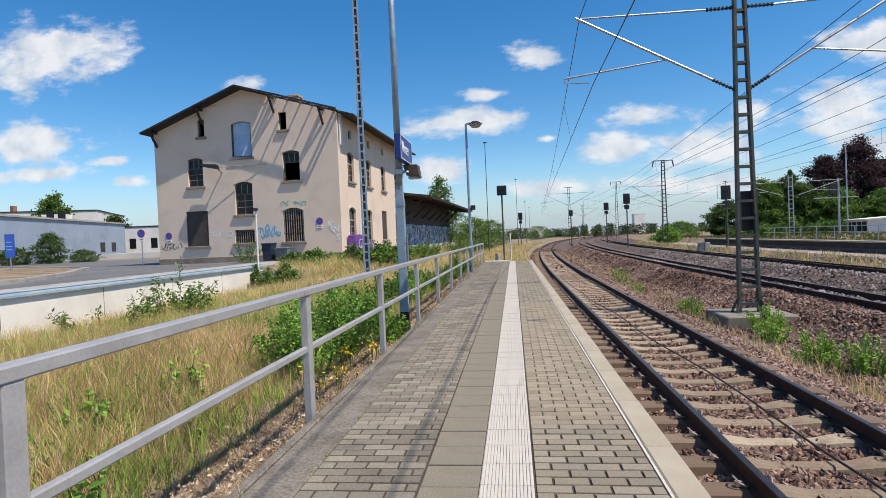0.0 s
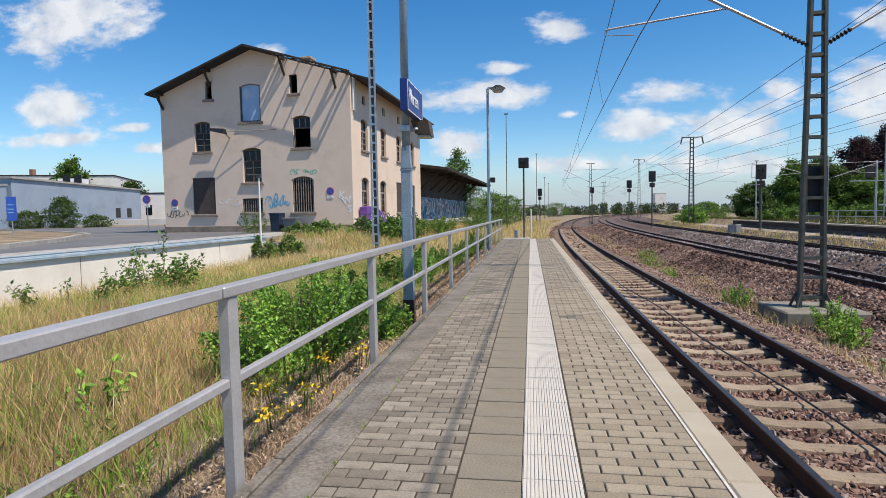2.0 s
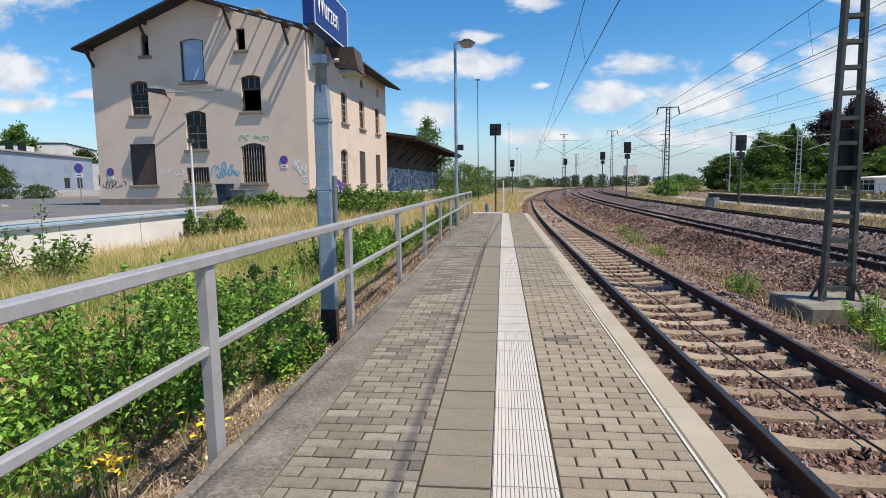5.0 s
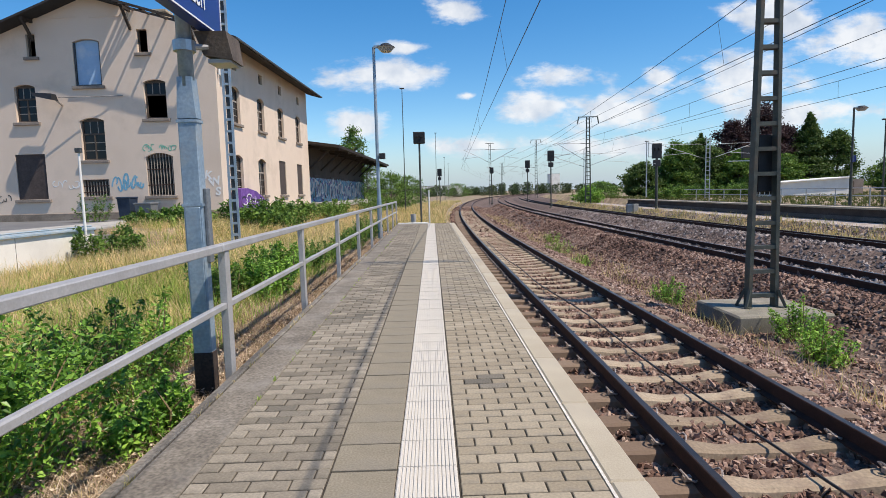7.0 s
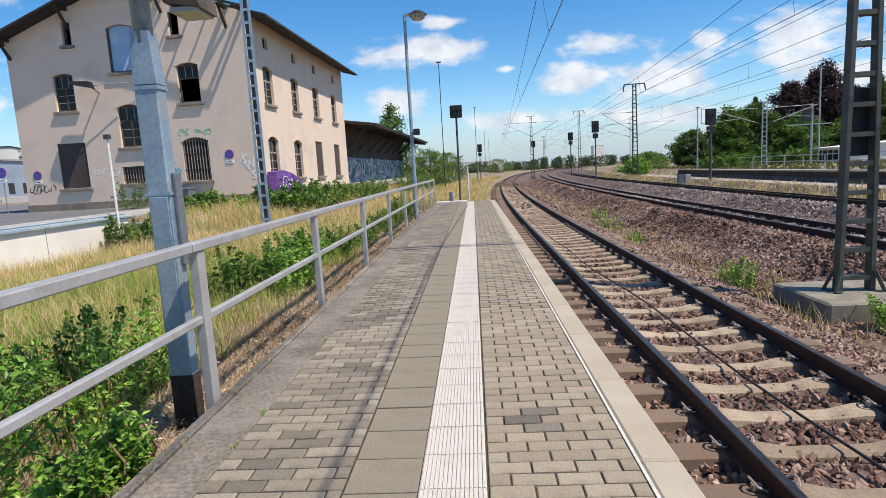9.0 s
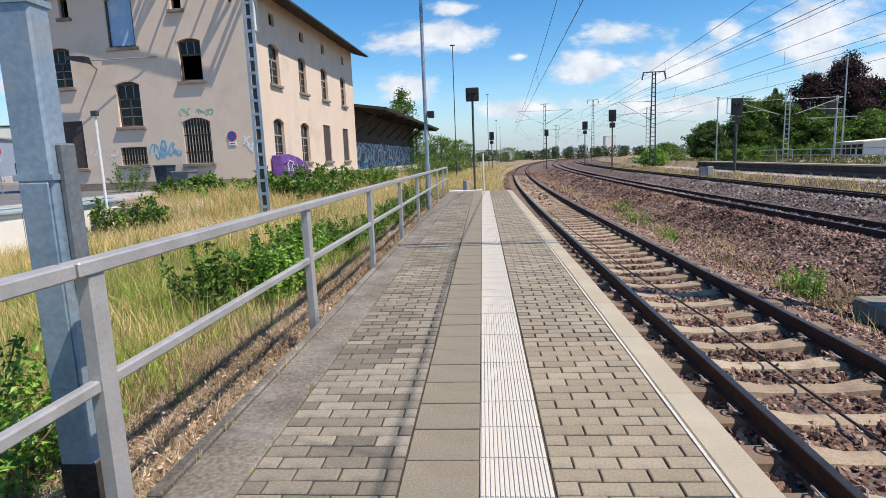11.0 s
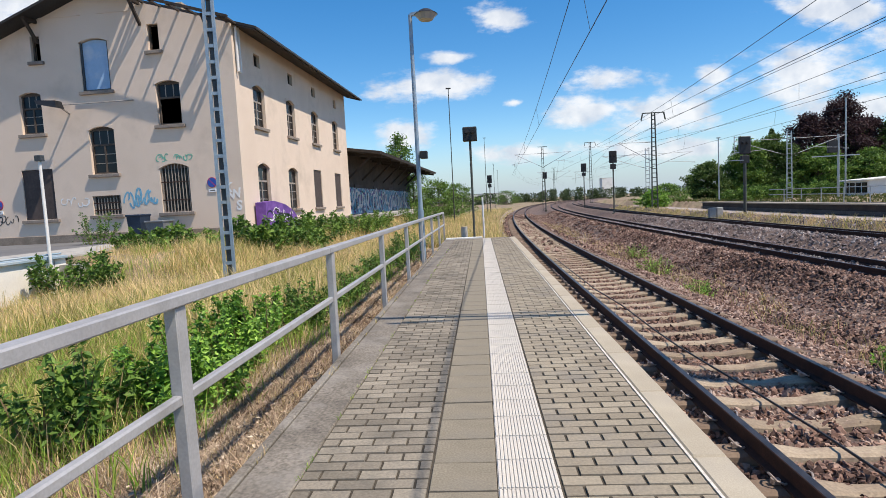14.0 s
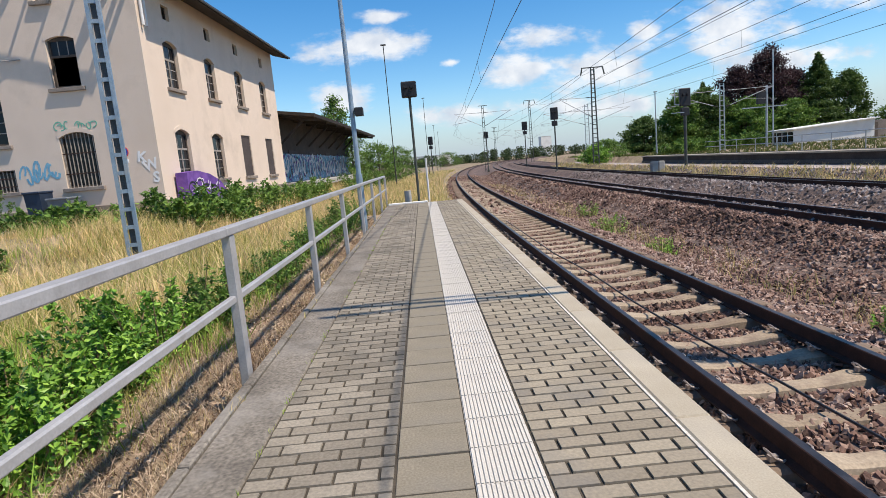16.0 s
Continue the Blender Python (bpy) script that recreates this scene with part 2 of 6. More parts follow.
STONE_PALE = material("ballast_stone_pale", [(.20, .125, .095), (.33, .225, .175), (.46, .35, .29)], .9, pick="island", scale=.9, fine=40, spread=.3, bump=.2)
STONE = material("ballast_stone", [(.045, .026, .02), (.15, .085, .062), (.255, .155, .115), (.39, .29, .23)], .88, pick="island", scale=.7, fine=40, spread=.3, bump=.2)
BALLAST = material("ballast_bed", [(.075, .050, .040), (.165, .115, .094)], .95, scale=1.4, fine=14, spread=.75, bump=1.0, distance=.06, stain=(.17, .125, .10), stain_scale=.8)
STONE_GREY = material("ballast_stone_grey", [(0.075, 0.058, 0.053), (0.20, 0.16, 0.146), (0.31, 0.26, 0.238), (0.42, 0.365, 0.33)], .88, pick="island", scale=.7, fine=40, spread=.3, bump=.2)
SOIL = material("soil_dry", [(.14, .10, .065), (.24, .178, .115), (.34, .265, .17)], .95, scale=.9, fine=9, spread=.4, bump=.8, distance=.04, stain=(.12, .15, .045), stain_scale=.35)
GRASS = material("grass_dry", [(0.26, 0.265, 0.068), (0.44, 0.385, 0.125), (0.684, 0.543, 0.236), (0.826, 0.637, 0.33), (0.85, 0.614, 0.378)], .8, pick="island", scale=.32, fine=3, spread=.15, bump=0, spec=.2, thin=.3)
GRASS_RED = material("grass_reddish", [(.38, .22, .12), (.58, .37, .21), (.72, .50, .30)], .85, pick="island", scale=.8, fine=3, spread=.15, bump=0, spec=.15, thin=.25)
DEAD_STEM = material("dead_stem", [(.09, .055, .035), (.17, .10, .062), (.30, .19, .11)], .9, pick="island", scale=1.0, fine=6, spread=.2, bump=0, spec=.1)
THATCH = material("dead_grass", [(0.13, 0.085, 0.057), (0.29, 0.205, 0.14), (0.49, 0.375, 0.265), (0.63, 0.52, 0.39)], .9, pick="island", scale=1.2, fine=6, spread=.2, bump=0, spec=.15)
GRASS_GREEN = material("grass_green", [(0.149, 0.257, 0.0338), (0.27, 0.419, 0.0607), (0.459, 0.54, 0.121)], .75, pick="island", scale=.5, fine=3, spread=.15, bump=0, spec=.2, thin=.3)
MEADOW = material("meadow", [(.07, .10, .028), (.13, .15, .045), (.24, .21, .085)], .85, pick="island", scale=.2, fine=3, spread=.2, bump=0, spec=.15, thin=.2)
LEAF = material("leaf_fresh", [(0.05, 0.125, 0.017), (0.15, 0.30, 0.037), (0.35, 0.56, 0.085)], .42, pick="island", scale=2, fine=6, spread=.2, bump=0, spec=.4, thin=.3)
LEAF_MID = material("leaf_mid", [(0.052, 0.107, 0.022), (0.112, 0.205, 0.035), (0.215, 0.335, 0.064)], .6, pick="island", scale=1.2, fine=5, spread=.2, bump=0, spec=.3, thin=.3)
LEAF_DARK = material("leaf_dark", [(0.0378, 0.0743, 0.0189), (0.0743, 0.128, 0.0297), (0.135, 0.203, 0.0473)], .6, pick="island", scale=.5, fine=5, spread=.2, bump=0, spec=.3, thin=.3)
LEAF_COPPER = material("leaf_copper", [(.026, .015, .018), (.052, .029, .033), (.10, .056, .058)], .6, pick="island", scale=.5, fine=5, spread=.2, bump=0, spec=.3, thin=.3)
LEAF_BRIGHT = material("leaf_bright", [(0.115, 0.241, 0.0287), (0.23, 0.414, 0.0517), (0.391, 0.575, 0.092)], .55, pick="island", scale=2, fine=6, spread=.2, bump=0, thin=.3)
FOOTING = material("footing_concrete", [(.17, .155, .125), (.27, .25, .205)], .93, scale=2.5, fine=40, spread=.25, stain=(.11, .115, .075), stain_scale=1.6)
TRAFFIC_BLUE = material("traffic_blue", [(.02, .07, .36), (.03, .09, .42)], .45, scale=3, spread=.05, bump=0)
FLOWER = material("flower_yellow", [(.62, .40, .01), (.78, .54, .02)], .6, pick="island", fine=9, spread=.1, bump=0)
BARK = material("bark", [(.09, .07, .05), (.16, .13, .10)], .9, scale=6, fine=30, bump=.6)
STEM = material("stem", [(.12, .085, .04), (.2, .15, .07)], .8, scale=6)
PLASTER = material("plaster_beige", [(0.654, 0.529, 0.42), (0.741, 0.61, 0.496)], .93, scale=.45, fine=28, spread=.07, bump=.25, distance=.006, stain=(.50, .40, .31), stain_scale=.45)
PLINTH = material("plinth_brown", [(.20, .16, .125), (.30, .25, .20)], .93, scale=1.5, fine=20, spread=.2, stain=(.12, .10, .08), stain_scale=1)
# dark brown wall, deepened in colour for the canopy's shade
SHED_WALL_SHADED = material("shed_wall_shaded", [(.04, .03, .024), (.075, .056, .046)], .93, scale=1.5, fine=20, spread=.25)
ROOF = material("roof_dark", [(.022, .021, .022), (.04, .038, .038)], .85, scale=1.5, fine=18, spread=.3, bump=.4)
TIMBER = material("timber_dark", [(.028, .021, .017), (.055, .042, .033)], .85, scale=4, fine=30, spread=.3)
SILL = material("sill_stone", [(.20, .165, .14), (.28, .24, .20)], .9, scale=3, fine=30)
FRAME_BROWN = material("frame_brown", [(.06, .045, .035), (.11, .085, .065)], .75, scale=5)
FRAME_PALE = material("frame_pale", [(.24, .21, .18), (.36, .32, .28)], .8, scale=5)
BOARD = material("board_dark", [(.055, .042, .038), (.085, .066, .06)], .85, scale=1.5, fine=12, spread=.2)
PANEL_BLUE = material("panel_pale_blue", [(.26, .42, .62), (.33, .48, .66)], .7, scale=.8, fine=9, spread=.05, stain=(.62, .66, .68), stain_scale=.9)
BRICK_PALE = material("brick_pale", [(.36, .27, .18), (.48, .38, .26)], .9, scale=4, fine=30, spread=.25)
BRICK_RED = material("brick_red", [(.26, .13, .085), (.36, .19, .13)], .9, scale=4, fine=30, spread=.25)
SIGN_BLUE = material("sign_blue", [(.012, .03, .16), (.018, .042, .21)], .4, scale=3, spread=.06, bump=0)
SIGN_WHITE = material("sign_white", [(.74, .75, .76), (.82, .83, .84)], .5, scale=3, spread=.05, bump=0)
SIGN_RED = material("sign_red", [(.45, .03, .03), (.55, .04, .04)], .45, scale=3, spread=.05, bump=0)
HALL = material("hall_cladding", [(0.26, 0.319, 0.403), (0.312, 0.377, 0.461)], .6, scale=.3, fine=8, spread=.04, bump=.05, stain=(.18, .22, .28), stain_scale=.2)
HOUSE_WHITE = material("render_white", [(.66, .65, .62), (.76, .75, .72)], .9, scale=.5, fine=10, spread=.05, stain=(.56, .54, .5), stain_scale=.3)
ROAD = material("asphalt", [(.105, .105, .108), (.155, .155, .158)], .9, scale=.6, fine=60, spread=.15, stain=(.19, .185, .18), stain_scale=.25)
PLASTER_BROWN = material("plaster_brown", [(.16, .13, .11), (.24, .20, .17)], .9, scale=1.2, fine=20, spread=.3)
FAR_GREEN = material("far_green", [(.04, .065, .03), (.07, .10, .045), (.11, .14, .06)], .9, pick="island", scale=.1, fine=2, spread=.25, bump=0, spec=.1)
BIN_BLUE = material("bin_plastic", [(.018, .03, .055), (.03, .045, .075)], .5, scale=4)
BIN_GREY = material("bin_grey", [(.12, .135, .15), (.18, .195, .21)], .55, scale=4)
GRAF_PURPLE = material("spray_purple", [(.10, .04, .22), (.22, .10, .38)], .8, scale=3, spread=.2)
GRAF_BLUE = material("spray_blue", [(.10, .30, .45), (.25, .48, .60)], .8, scale=4, spread=.2)
GRAF_GREEN = material("spray_green", [(.10, .38, .27), (.2, .5, .36)], .8, scale=4, spread=.2)
GRAF_WHITE = material("spray_white", [(.74, .73, .71), (.82, .81, .79)], .8, scale=4, spread=.1)
GRAF_MURAL = material("spray_mural", [(.03, .025, .03), (.12, .26, .36), (.45, .58, .64), (.12, .07, .18), (.75, .78, .8)], .85, scale=1.6, fine=8, spread=.5)
glass = bpy.data.materials.new("window_glass")
glass.use_nodes = True
gb = glass.node_tree.nodes["Principled BSDF"]
gb.inputs["Base Color"].default_value = (.012, .014, .017, 1)
gb.inputs["Roughness"].default_value = 0.08
gb.inputs["Specular IOR Level"].default_value = 0.25
lens = bpy.data.materials.new("lamp_cover")
lens.use_nodes = True
lb = lens.node_tree.nodes["Principled BSDF"]
lb.inputs["Base Color"].default_value = (.34, .34, .33, 1)
lb.inputs["Roughness"].default_value = 0.25


# ---------------------------------------------------------------- mesh helpers
def part(name, bm, mat, parent=None, label="", smooth=False):
    """A bmesh as one mesh object under a thing or a part."""
    me = bpy.data.meshes.new(name)
    bm.normal_update()
    bm.to_mesh(me)
    bm.free()
    me.materials.append(mat)
    if smooth:
        me.shade_smooth()
    ob = new(name, me)
    ob.parent = parent
    return tagged(ob, label) if label else ob


def arrays(name, verts, faces, mat, parent=None, smooth=False):
    me = bpy.data.meshes.new(name)
    verts, faces = np.asarray(verts, np.float32), np.asarray(faces, np.int32)
    me.vertices.add(len(verts))
    me.vertices.foreach_set("co", verts.ravel())
    k = faces.shape[1]
    me.loops.add(faces.size)
    me.loops.foreach_set("vertex_index", faces.ravel())
    me.polygons.add(len(faces))
    me.polygons.foreach_set("loop_start", np.arange(0, faces.size, k, dtype=np.int32))
    me.update(calc_edges=True)
    me.materials.append(mat)
    if smooth:
        me.shade_smooth()
    else:
        me.shade_flat()
    ob = new(name, me)
    ob.parent = parent
    return ob


def thing(name, label, category, at=(0, 0, 0), rz=0, group="", kind=""):
    e = new(name)
    e.empty_display_size = 0.2
    e.matrix_basis = pose(*at, 0, 0, rz)
    return tagged(e, label, category, group or GROUPS.get(name, ""), kind)


def box(bm, x0, x1, y0, y1, z0, z1, bevel=0.0):
    r = bmesh.ops.create_cube(bm, size=1, matrix=Matrix.Translation(((x0 + x1) / 2, (y0 + y1) / 2, (z0 + z1) / 2)) @ Matrix.Diagonal((x1 - x0, y1 - y0, z1 - z0, 1)))
    if bevel:
        edges = list({e for v in r["verts"] for e in v.link_edges})
        bmesh.ops.bevel(bm, geom=edges, offset=bevel, segments=1, affect="EDGES")
    return bm


def bar(bm, a, b, w, h=None, up=(0, 0, 1)):
    """A square bar from a to b."""
    a, b = Vector(a), Vector(b)
    h = h or w
    d = b - a
    z = d.normalized()
    x = z.cross(Vector(up))
    x = Vector((1, 0, 0)) if x.length < 1e-4 else x.normalized()
    y = x.cross(z)
    m = Matrix((x, y, z)).transposed().to_4x4()
    m.translation = (a + b) / 2
    bmesh.ops.create_cube(bm, size=1, matrix=m @ Matrix.Diagonal((w, h, d.length, 1)))
    return bm


def tube(bm, a, b, r0, r1=None, n=8, caps=True):
    a, b = Vector(a), Vector(b)
    d = b - a
    m = d.to_track_quat("Z", "Y").to_matrix().to_4x4()
    m.translation = (a + b) / 2
    bmesh.ops.create_cone(bm, cap_ends=caps, segments=n, radius1=r0, radius2=r0 if r1 is None else r1, depth=d.length, matrix=m)
    return bm


def path_tube(bm, pts, r, n=6):
    """One tube along a chain of points."""
    pts = [Vector(p) for p in pts]
    rings = []
    for i, p in enumerate(pts):
        d = (pts[min(i + 1, len(pts) - 1)] - pts[max(i - 1, 0)]).normalized()
        u = d.cross(Vector((0, 0, 1)))
        u = Vector((1, 0, 0)) if u.length < 1e-3 else u.normalized()
        v = d.cross(u)
        rings.append([bm.verts.new(p + (u * math.cos(a) + v * math.sin(a)) * r) for a in (2 * math.pi * k / n for k in range(n))])
    for a, b in zip(rings, rings[1:]):
        for k in range(n):
            bm.faces.new((a[k], a[(k + 1) % n], b[(k + 1) % n], b[k]))
    bmesh.ops.recalc_face_normals(bm, faces=bm.faces)
    return bm


GROUPS = {"catenary_mast": "catenary masts along the tracks", "light_signal": "light signals along the tracks", "platform_lamp": "lamp poles along the platforms", "poplar_shoots": "shoots along the railing",
          "elder_bush": "bushes below the building", "grass_weed": "weeds in the dry grass", "bindweed_mat": "leaf mats behind the railing", "track_weed": "weeds in the ballast", "tree": "trees", "spruce": "spruces", "overhead_line": "overhead lines", "no_stopping_sign": "no-stopping signs", "wheeled_bin": "bins at the facade"}


def B():
    return bmesh.new()


BEND = 5.6e-4


def bend(y):
    """How far the tracks have swung to the right at y."""
    return BEND * max(0.0, y - 22.0) ** 2


def slope(y):
    return 2 * BEND * max(0.0, y - 22.0)


rng = np.random.default_rng(4)

# ---------------------------------------------------------------- ground
PLAT_END = 30.0
TRACKS = [("railway_track_near", 2.92, -0.63), ("railway_track_middle", 9.05, -0.55), ("railway_track_far", 14.1, -0.5), ("railway_track_outer", 18.35, -0.36)]


def ground_height(x, y):
    s = x - bend(y)
    bump = 0.05 * noise.noise((x * .35, y * .35, 3.0)) + 0.03 * noise.noise((x * 1.3, y * 1.3, 7.0))
    if s > 0.9:
        return -1.22 + 0.3 * bump if s < 15.4 else (-.92 + bump if s < 17.4 else (-1.22 if s < 21.5 else (.02 if s < 23.5 else -.5) + bump))
    if y > PLAT_END + .3:
        low = -0.55 + bump
    else:
        low = (-0.98 if s > -1.28 else -0.27) + bump * (0.3 if s > -1.28 else 1)
    if s > -4.5:
        return low
    street = 0.42 + 0.2 * bump * (abs(x) < 11)
    if y < 22.6:
        if x > -10.6:
            return low - 0.16 * min(1.0, (-4.5 - x) / 4)
        return street - 0.02 if x < -10.7 else low - .16
    f = min(1.0, max(0.0, (-5.5 - x) / 3.0)) * min(1.0, (y - 22.6) / 1.5 + .25)
    return low + (street - low) * f


xs = np.unique(np.round(np.concatenate([[-2500, -1200, -600, -300, -180, -120], np.arange(-90, -14, 4.0), np.arange(-14, -1.5, .5), [-10.62, -10.75, -1.46, -1.4, -1.3, 0, 0.85, 1.0], np.arange(2, 32, 1.0), np.arange(32, 100, 8.0), [130, 200, 300, 600, 1200, 2500]]), 3))
ys = np.unique(np.round(np.concatenate([[-1500, -600, -250, -100, -50, -25], np.arange(-14, 32, .5), np.arange(32, 120, 4.0), [130, 150, 180, 220, 300, 450, 800, 1500, 3000], [22.55, 22.7]]), 3))
gv = [(x, y, ground_height(x, y)) for y in ys for x in xs]
nx = len(xs)
gf = [(j * nx + i, j * nx + i + 1, (j + 1) * nx + i + 1, (j + 1) * nx + i) for j in range(len(ys) - 1) for i in range(nx - 1)]
tagged(arrays("ground", gv, gf, SOIL, smooth=True), "dry sandy soil with sparse grass along the tracks", "ground", kind="structure")


# ---------------------------------------------------------------- ballast
def ballast_height(s, y):
    z = -1.13 if s < 15.5 or s > 17.2 else -1.4
    for _, c, top in TRACKS:
        d = abs(s - c)
        if c < 5:
            z = max(z, min(top - 0.255, top - 0.225 - (d - 1.5) * 0.36))
        else:
            z = max(z, min(top - 0.185, top - 0.185 - (d - 1.65) * 0.36) - .08 * (s - c) * max(0.0, min(1.0, (2.3 - d) / .7)))
    if 3.85 < s < 4.5:
        z = max(z, -.835 - (s - 3.85) * .12)
    if s < 1.9:
        z = min(z, -0.92)
    return z


bs = np.concatenate([np.arange(0.9, 21.0, .35)])
by = np.concatenate([np.arange(-30, 40, 1.0), np.arange(40, 330, 5.0)])
bv = [(s + bend(y), y, ballast_height(s, y) + .035 * noise.noise((s * 1.7, y * 1.7, 0)) + (0 if .95 < s < 20.5 else -.3)) for y in by for s in bs]
nb = len(bs)
bf = [(j * nb + i, j * nb + i + 1, (j + 1) * nb + i + 1, (j + 1) * nb + i) for j in range(len(by) - 1) for i in range(nb - 1)]
tagged(arrays("ballast", bv, bf, BALLAST, smooth=True), "red-brown crushed stone ballast bed under the tracks", "ballast", kind="structure")


def scatter_stones(name, count, s0, s1, y0, y1, size, mat, label, falloff=1.0):
    base = np.array([(-1, -1, -.6), (1, -1, -.6), (1, 1, -.6), (-1, 1, -.6), (-.6, -.7, .7), (.7, -.6, .55), (.6, .7, .75), (-.7, .55, .5)], np.float32)
    quads = np.array([(4, 5, 6, 7), (0, 1, 5, 4), (1, 2, 6, 5), (2, 3, 7, 6), (3, 0, 4, 7)], np.int32)
    ss = rng.uniform(s0, s1, count)
    yy = y0 + (y1 - y0) * rng.uniform(0, 1, count) ** falloff
    sz = rng.uniform(.55, 1.25, count) * size
    ang = rng.uniform(0, 6.283, count)
    tilt = rng.normal(0, .45, (count, 2))
    jit = rng.uniform(-.35, .35, (count, 8, 3))
    v = (base[None] + jit) * sz[:, None, None] * np.stack([rng.uniform(.7, 1.4, count), rng.uniform(.6, 1.1, count), rng.uniform(.6, 1.1, count)], 1)[:, None, :]
    v[:, :, 2] += v[:, :, 0] * tilt[:, :1] + v[:, :, 1] * tilt[:, 1:]
    c, s_ = np.cos(ang)[:, None], np.sin(ang)[:, None]
    x = v[:, :, 0] * c - v[:, :, 1] * s_
    y = v[:, :, 0] * s_ + v[:, :, 1] * c
    hh = np.array([ballast_height(a, b) + .035 * noise.noise((a * 1.7, b * 1.7, 0)) for a, b in zip(ss, yy)])
    v[:, :, 0] = x + (ss + np.array([bend(b) for b in yy]))[:, None]
    v[:, :, 1] = y + yy[:, None]
    v[:, :, 2] += (hh + sz * .25)[:, None]
    f = (quads[None] + (np.arange(count) * 8)[:, None, None]).reshape(-1, 4)
    return tagged(arrays(name, v.reshape(-1, 3), f, mat), label, "ballast stones", kind="stuff")


scatter_stones("ballast_stones", 50000, 1.15, 4.9, 2.0, 32, .027, STONE, "loose red-brown ballast stones round the sleepers", 1.3)
scatter_stones("ballast_stones", 9000, 3.85, 4.95, 3.0, 30, .026, STONE_PALE, "pale pinkish ballast stones on the shoulder of the track", 1.25)
scatter_stones("ballast_stones", 36000, 4.9, 8.2, 5.0, 40, .034, STONE, "dark red-brown ballast stones between the tracks", 1.3)
scatter_stones("ballast_stones", 24000, 8.2, 17.0, 10.0, 60, .045, STONE_GREY, "grey-brown ballast stones of the main line", 1.2)
scatter_stones("ballast_stones", 9000, 1.15, 9.0, 32, 90, .06, STONE, "distant red-brown ballast stones", 1.3)


# ---------------------------------------------------------------- tracks
def rail_profile():
    return [(-.062, -.172), (.062, -.172), (.062, -.158), (.012, -.138), (.010, -.045), (.034, -.036), (.034, -.006), (.028, 0), (-.028, 0), (-.034, -.006), (-.034, -.036), (-.010, -.045), (-.012, -.138), (-.062, -.158)]


def rail(name, offset, top, y0, y1, parent):
    ys_ = [y0, 0, 10, 20] + list(np.arange(24, y1, 4.0))
    prof = rail_profile()
    n = len(prof)
    v, f = [], []
    for y in ys_:
        dx = bend(y)
        v += [(offset + dx + px, y, top + pz) for px, pz in prof]
    for j in range(len(ys_) - 1):
        for i in range(n):
            k = (i + 1) % n
            f.append((j * n + i, j * n + k, (j + 1) * n + k, (j + 1) * n + i))
    ob = arrays(name, v, f, RUST, parent)
    ob.data.materials.append(RAIL_HEAD)
    for p in ob.data.polygons:
        if p.index % n == 7:
            p.material_index = 1
    return ob


def sleeper_mesh():
    bm = B()
    # plan along x: ends raised at the rail seats, waisted middle
    st = [(-1.3, .13, .15, -.03), (-1.22, .14, .15, 0), (-.55, .14, .15, 0.0), (-.3, .11, .11, -.035), (.3, .11, .11, -.035), (.55, .14, .15, 0.0), (1.22, .14, .15, 0), (1.3, .13, .15, -.03)]
    rings = []
    for x, top_w, bot_w, z in st:
        rings.append([bm.verts.new(p) for p in ((x, -bot_w, -.2), (x, -top_w + .02, z - .02), (x, -top_w + .05, z), (x, top_w - .05, z), (x, top_w - .02, z - .02), (x, bot_w, -.2))])
    for a, b in zip(rings, rings[1:]):
        for i in range(5):
            bm.faces.new((a[i], b[i], b[i + 1], a[i + 1]))
    bm.faces.new(rings[0])
    bm.faces.new(rings[-1][::-1])
    bmesh.ops.recalc_face_normals(bm, faces=bm.faces)
    me = bpy.data.meshes.new("sleeper")
    bm.to_mesh(me)
    bm.free()
    me.materials.append(SLEEPER)
    return me


def clip_mesh():
    bm = B()
    pts = [(.0, -.05, 0), (.035, -.045, .035), (.05, -.01, .05), (.05, .02, .05), (.03, .045, .03), (-.01, .05, .012), (-.03, .03, .006)]
    path_tube(bm, [(x * 1.25, y * 1.3, z * 1.35) for x, y, z in pts], .0085, 5)
    box(bm, -.01, .05, -.02, .02, -.01, .03)
    me = bpy.data.meshes.new("rail_clip")
    bm.to_mesh(me)
    bm.free()
    me.materials.append(CLIP_STEEL)
    return me


SLEEPER_ME, CLIP_ME = sleeper_mesh(), clip_mesh()


def track(name, centre, top, y0, y1, sl0, sl1, clips, label, cant=0.0):
    t = thing(name, label, "railway track", kind="structure")
    for side in (-1, 1):
        rail("rail", centre + side * .7515, top - side * cant / 2, y0, y1, t)
    y = sl0
    while y < sl1:
        s = new("sleeper", SLEEPER_ME)
        s.parent = t
        s.matrix_basis = pose(centre + bend(y) + random.uniform(-.015, .015), y, top - .168 - (.05 if cant else 0) + random.uniform(-.008, .004), random.uniform(-1, 1), math.degrees(cant / 1.5), -math.degrees(math.atan(slope(y))) + random.uniform(-.8, .8))
        if y < clips:
            for side in (-1, 1):
                for inner in (-1, 1):
                    c = new("rail_clip", CLIP_ME)
                    c.parent = s
                    c.matrix_basis = pose(side * .7515 + inner * .085, 0, .02, 0, 0, 0 if inner > 0 else 180)
        y += .6
    return t


track("railway_track_near", 2.92, -.63, -40, 330, -2.98, 70, 26, "rusty rails on pale concrete sleepers beside the platform")
track("railway_track_middle", 9.05, -.55, -40, 330, 6.0, 48, 0, "dark rails on concrete sleepers of the main line", .13)
track("railway_track_far", 14.1, -.5, -40, 330, 12.0, 48, 0, "dark rails on concrete sleepers of the main line", .13)
track("railway_track_outer", 18.35, -.5, -40, 330, 24.0, 50, 0, "dark rails beside the opposite platform", .1)

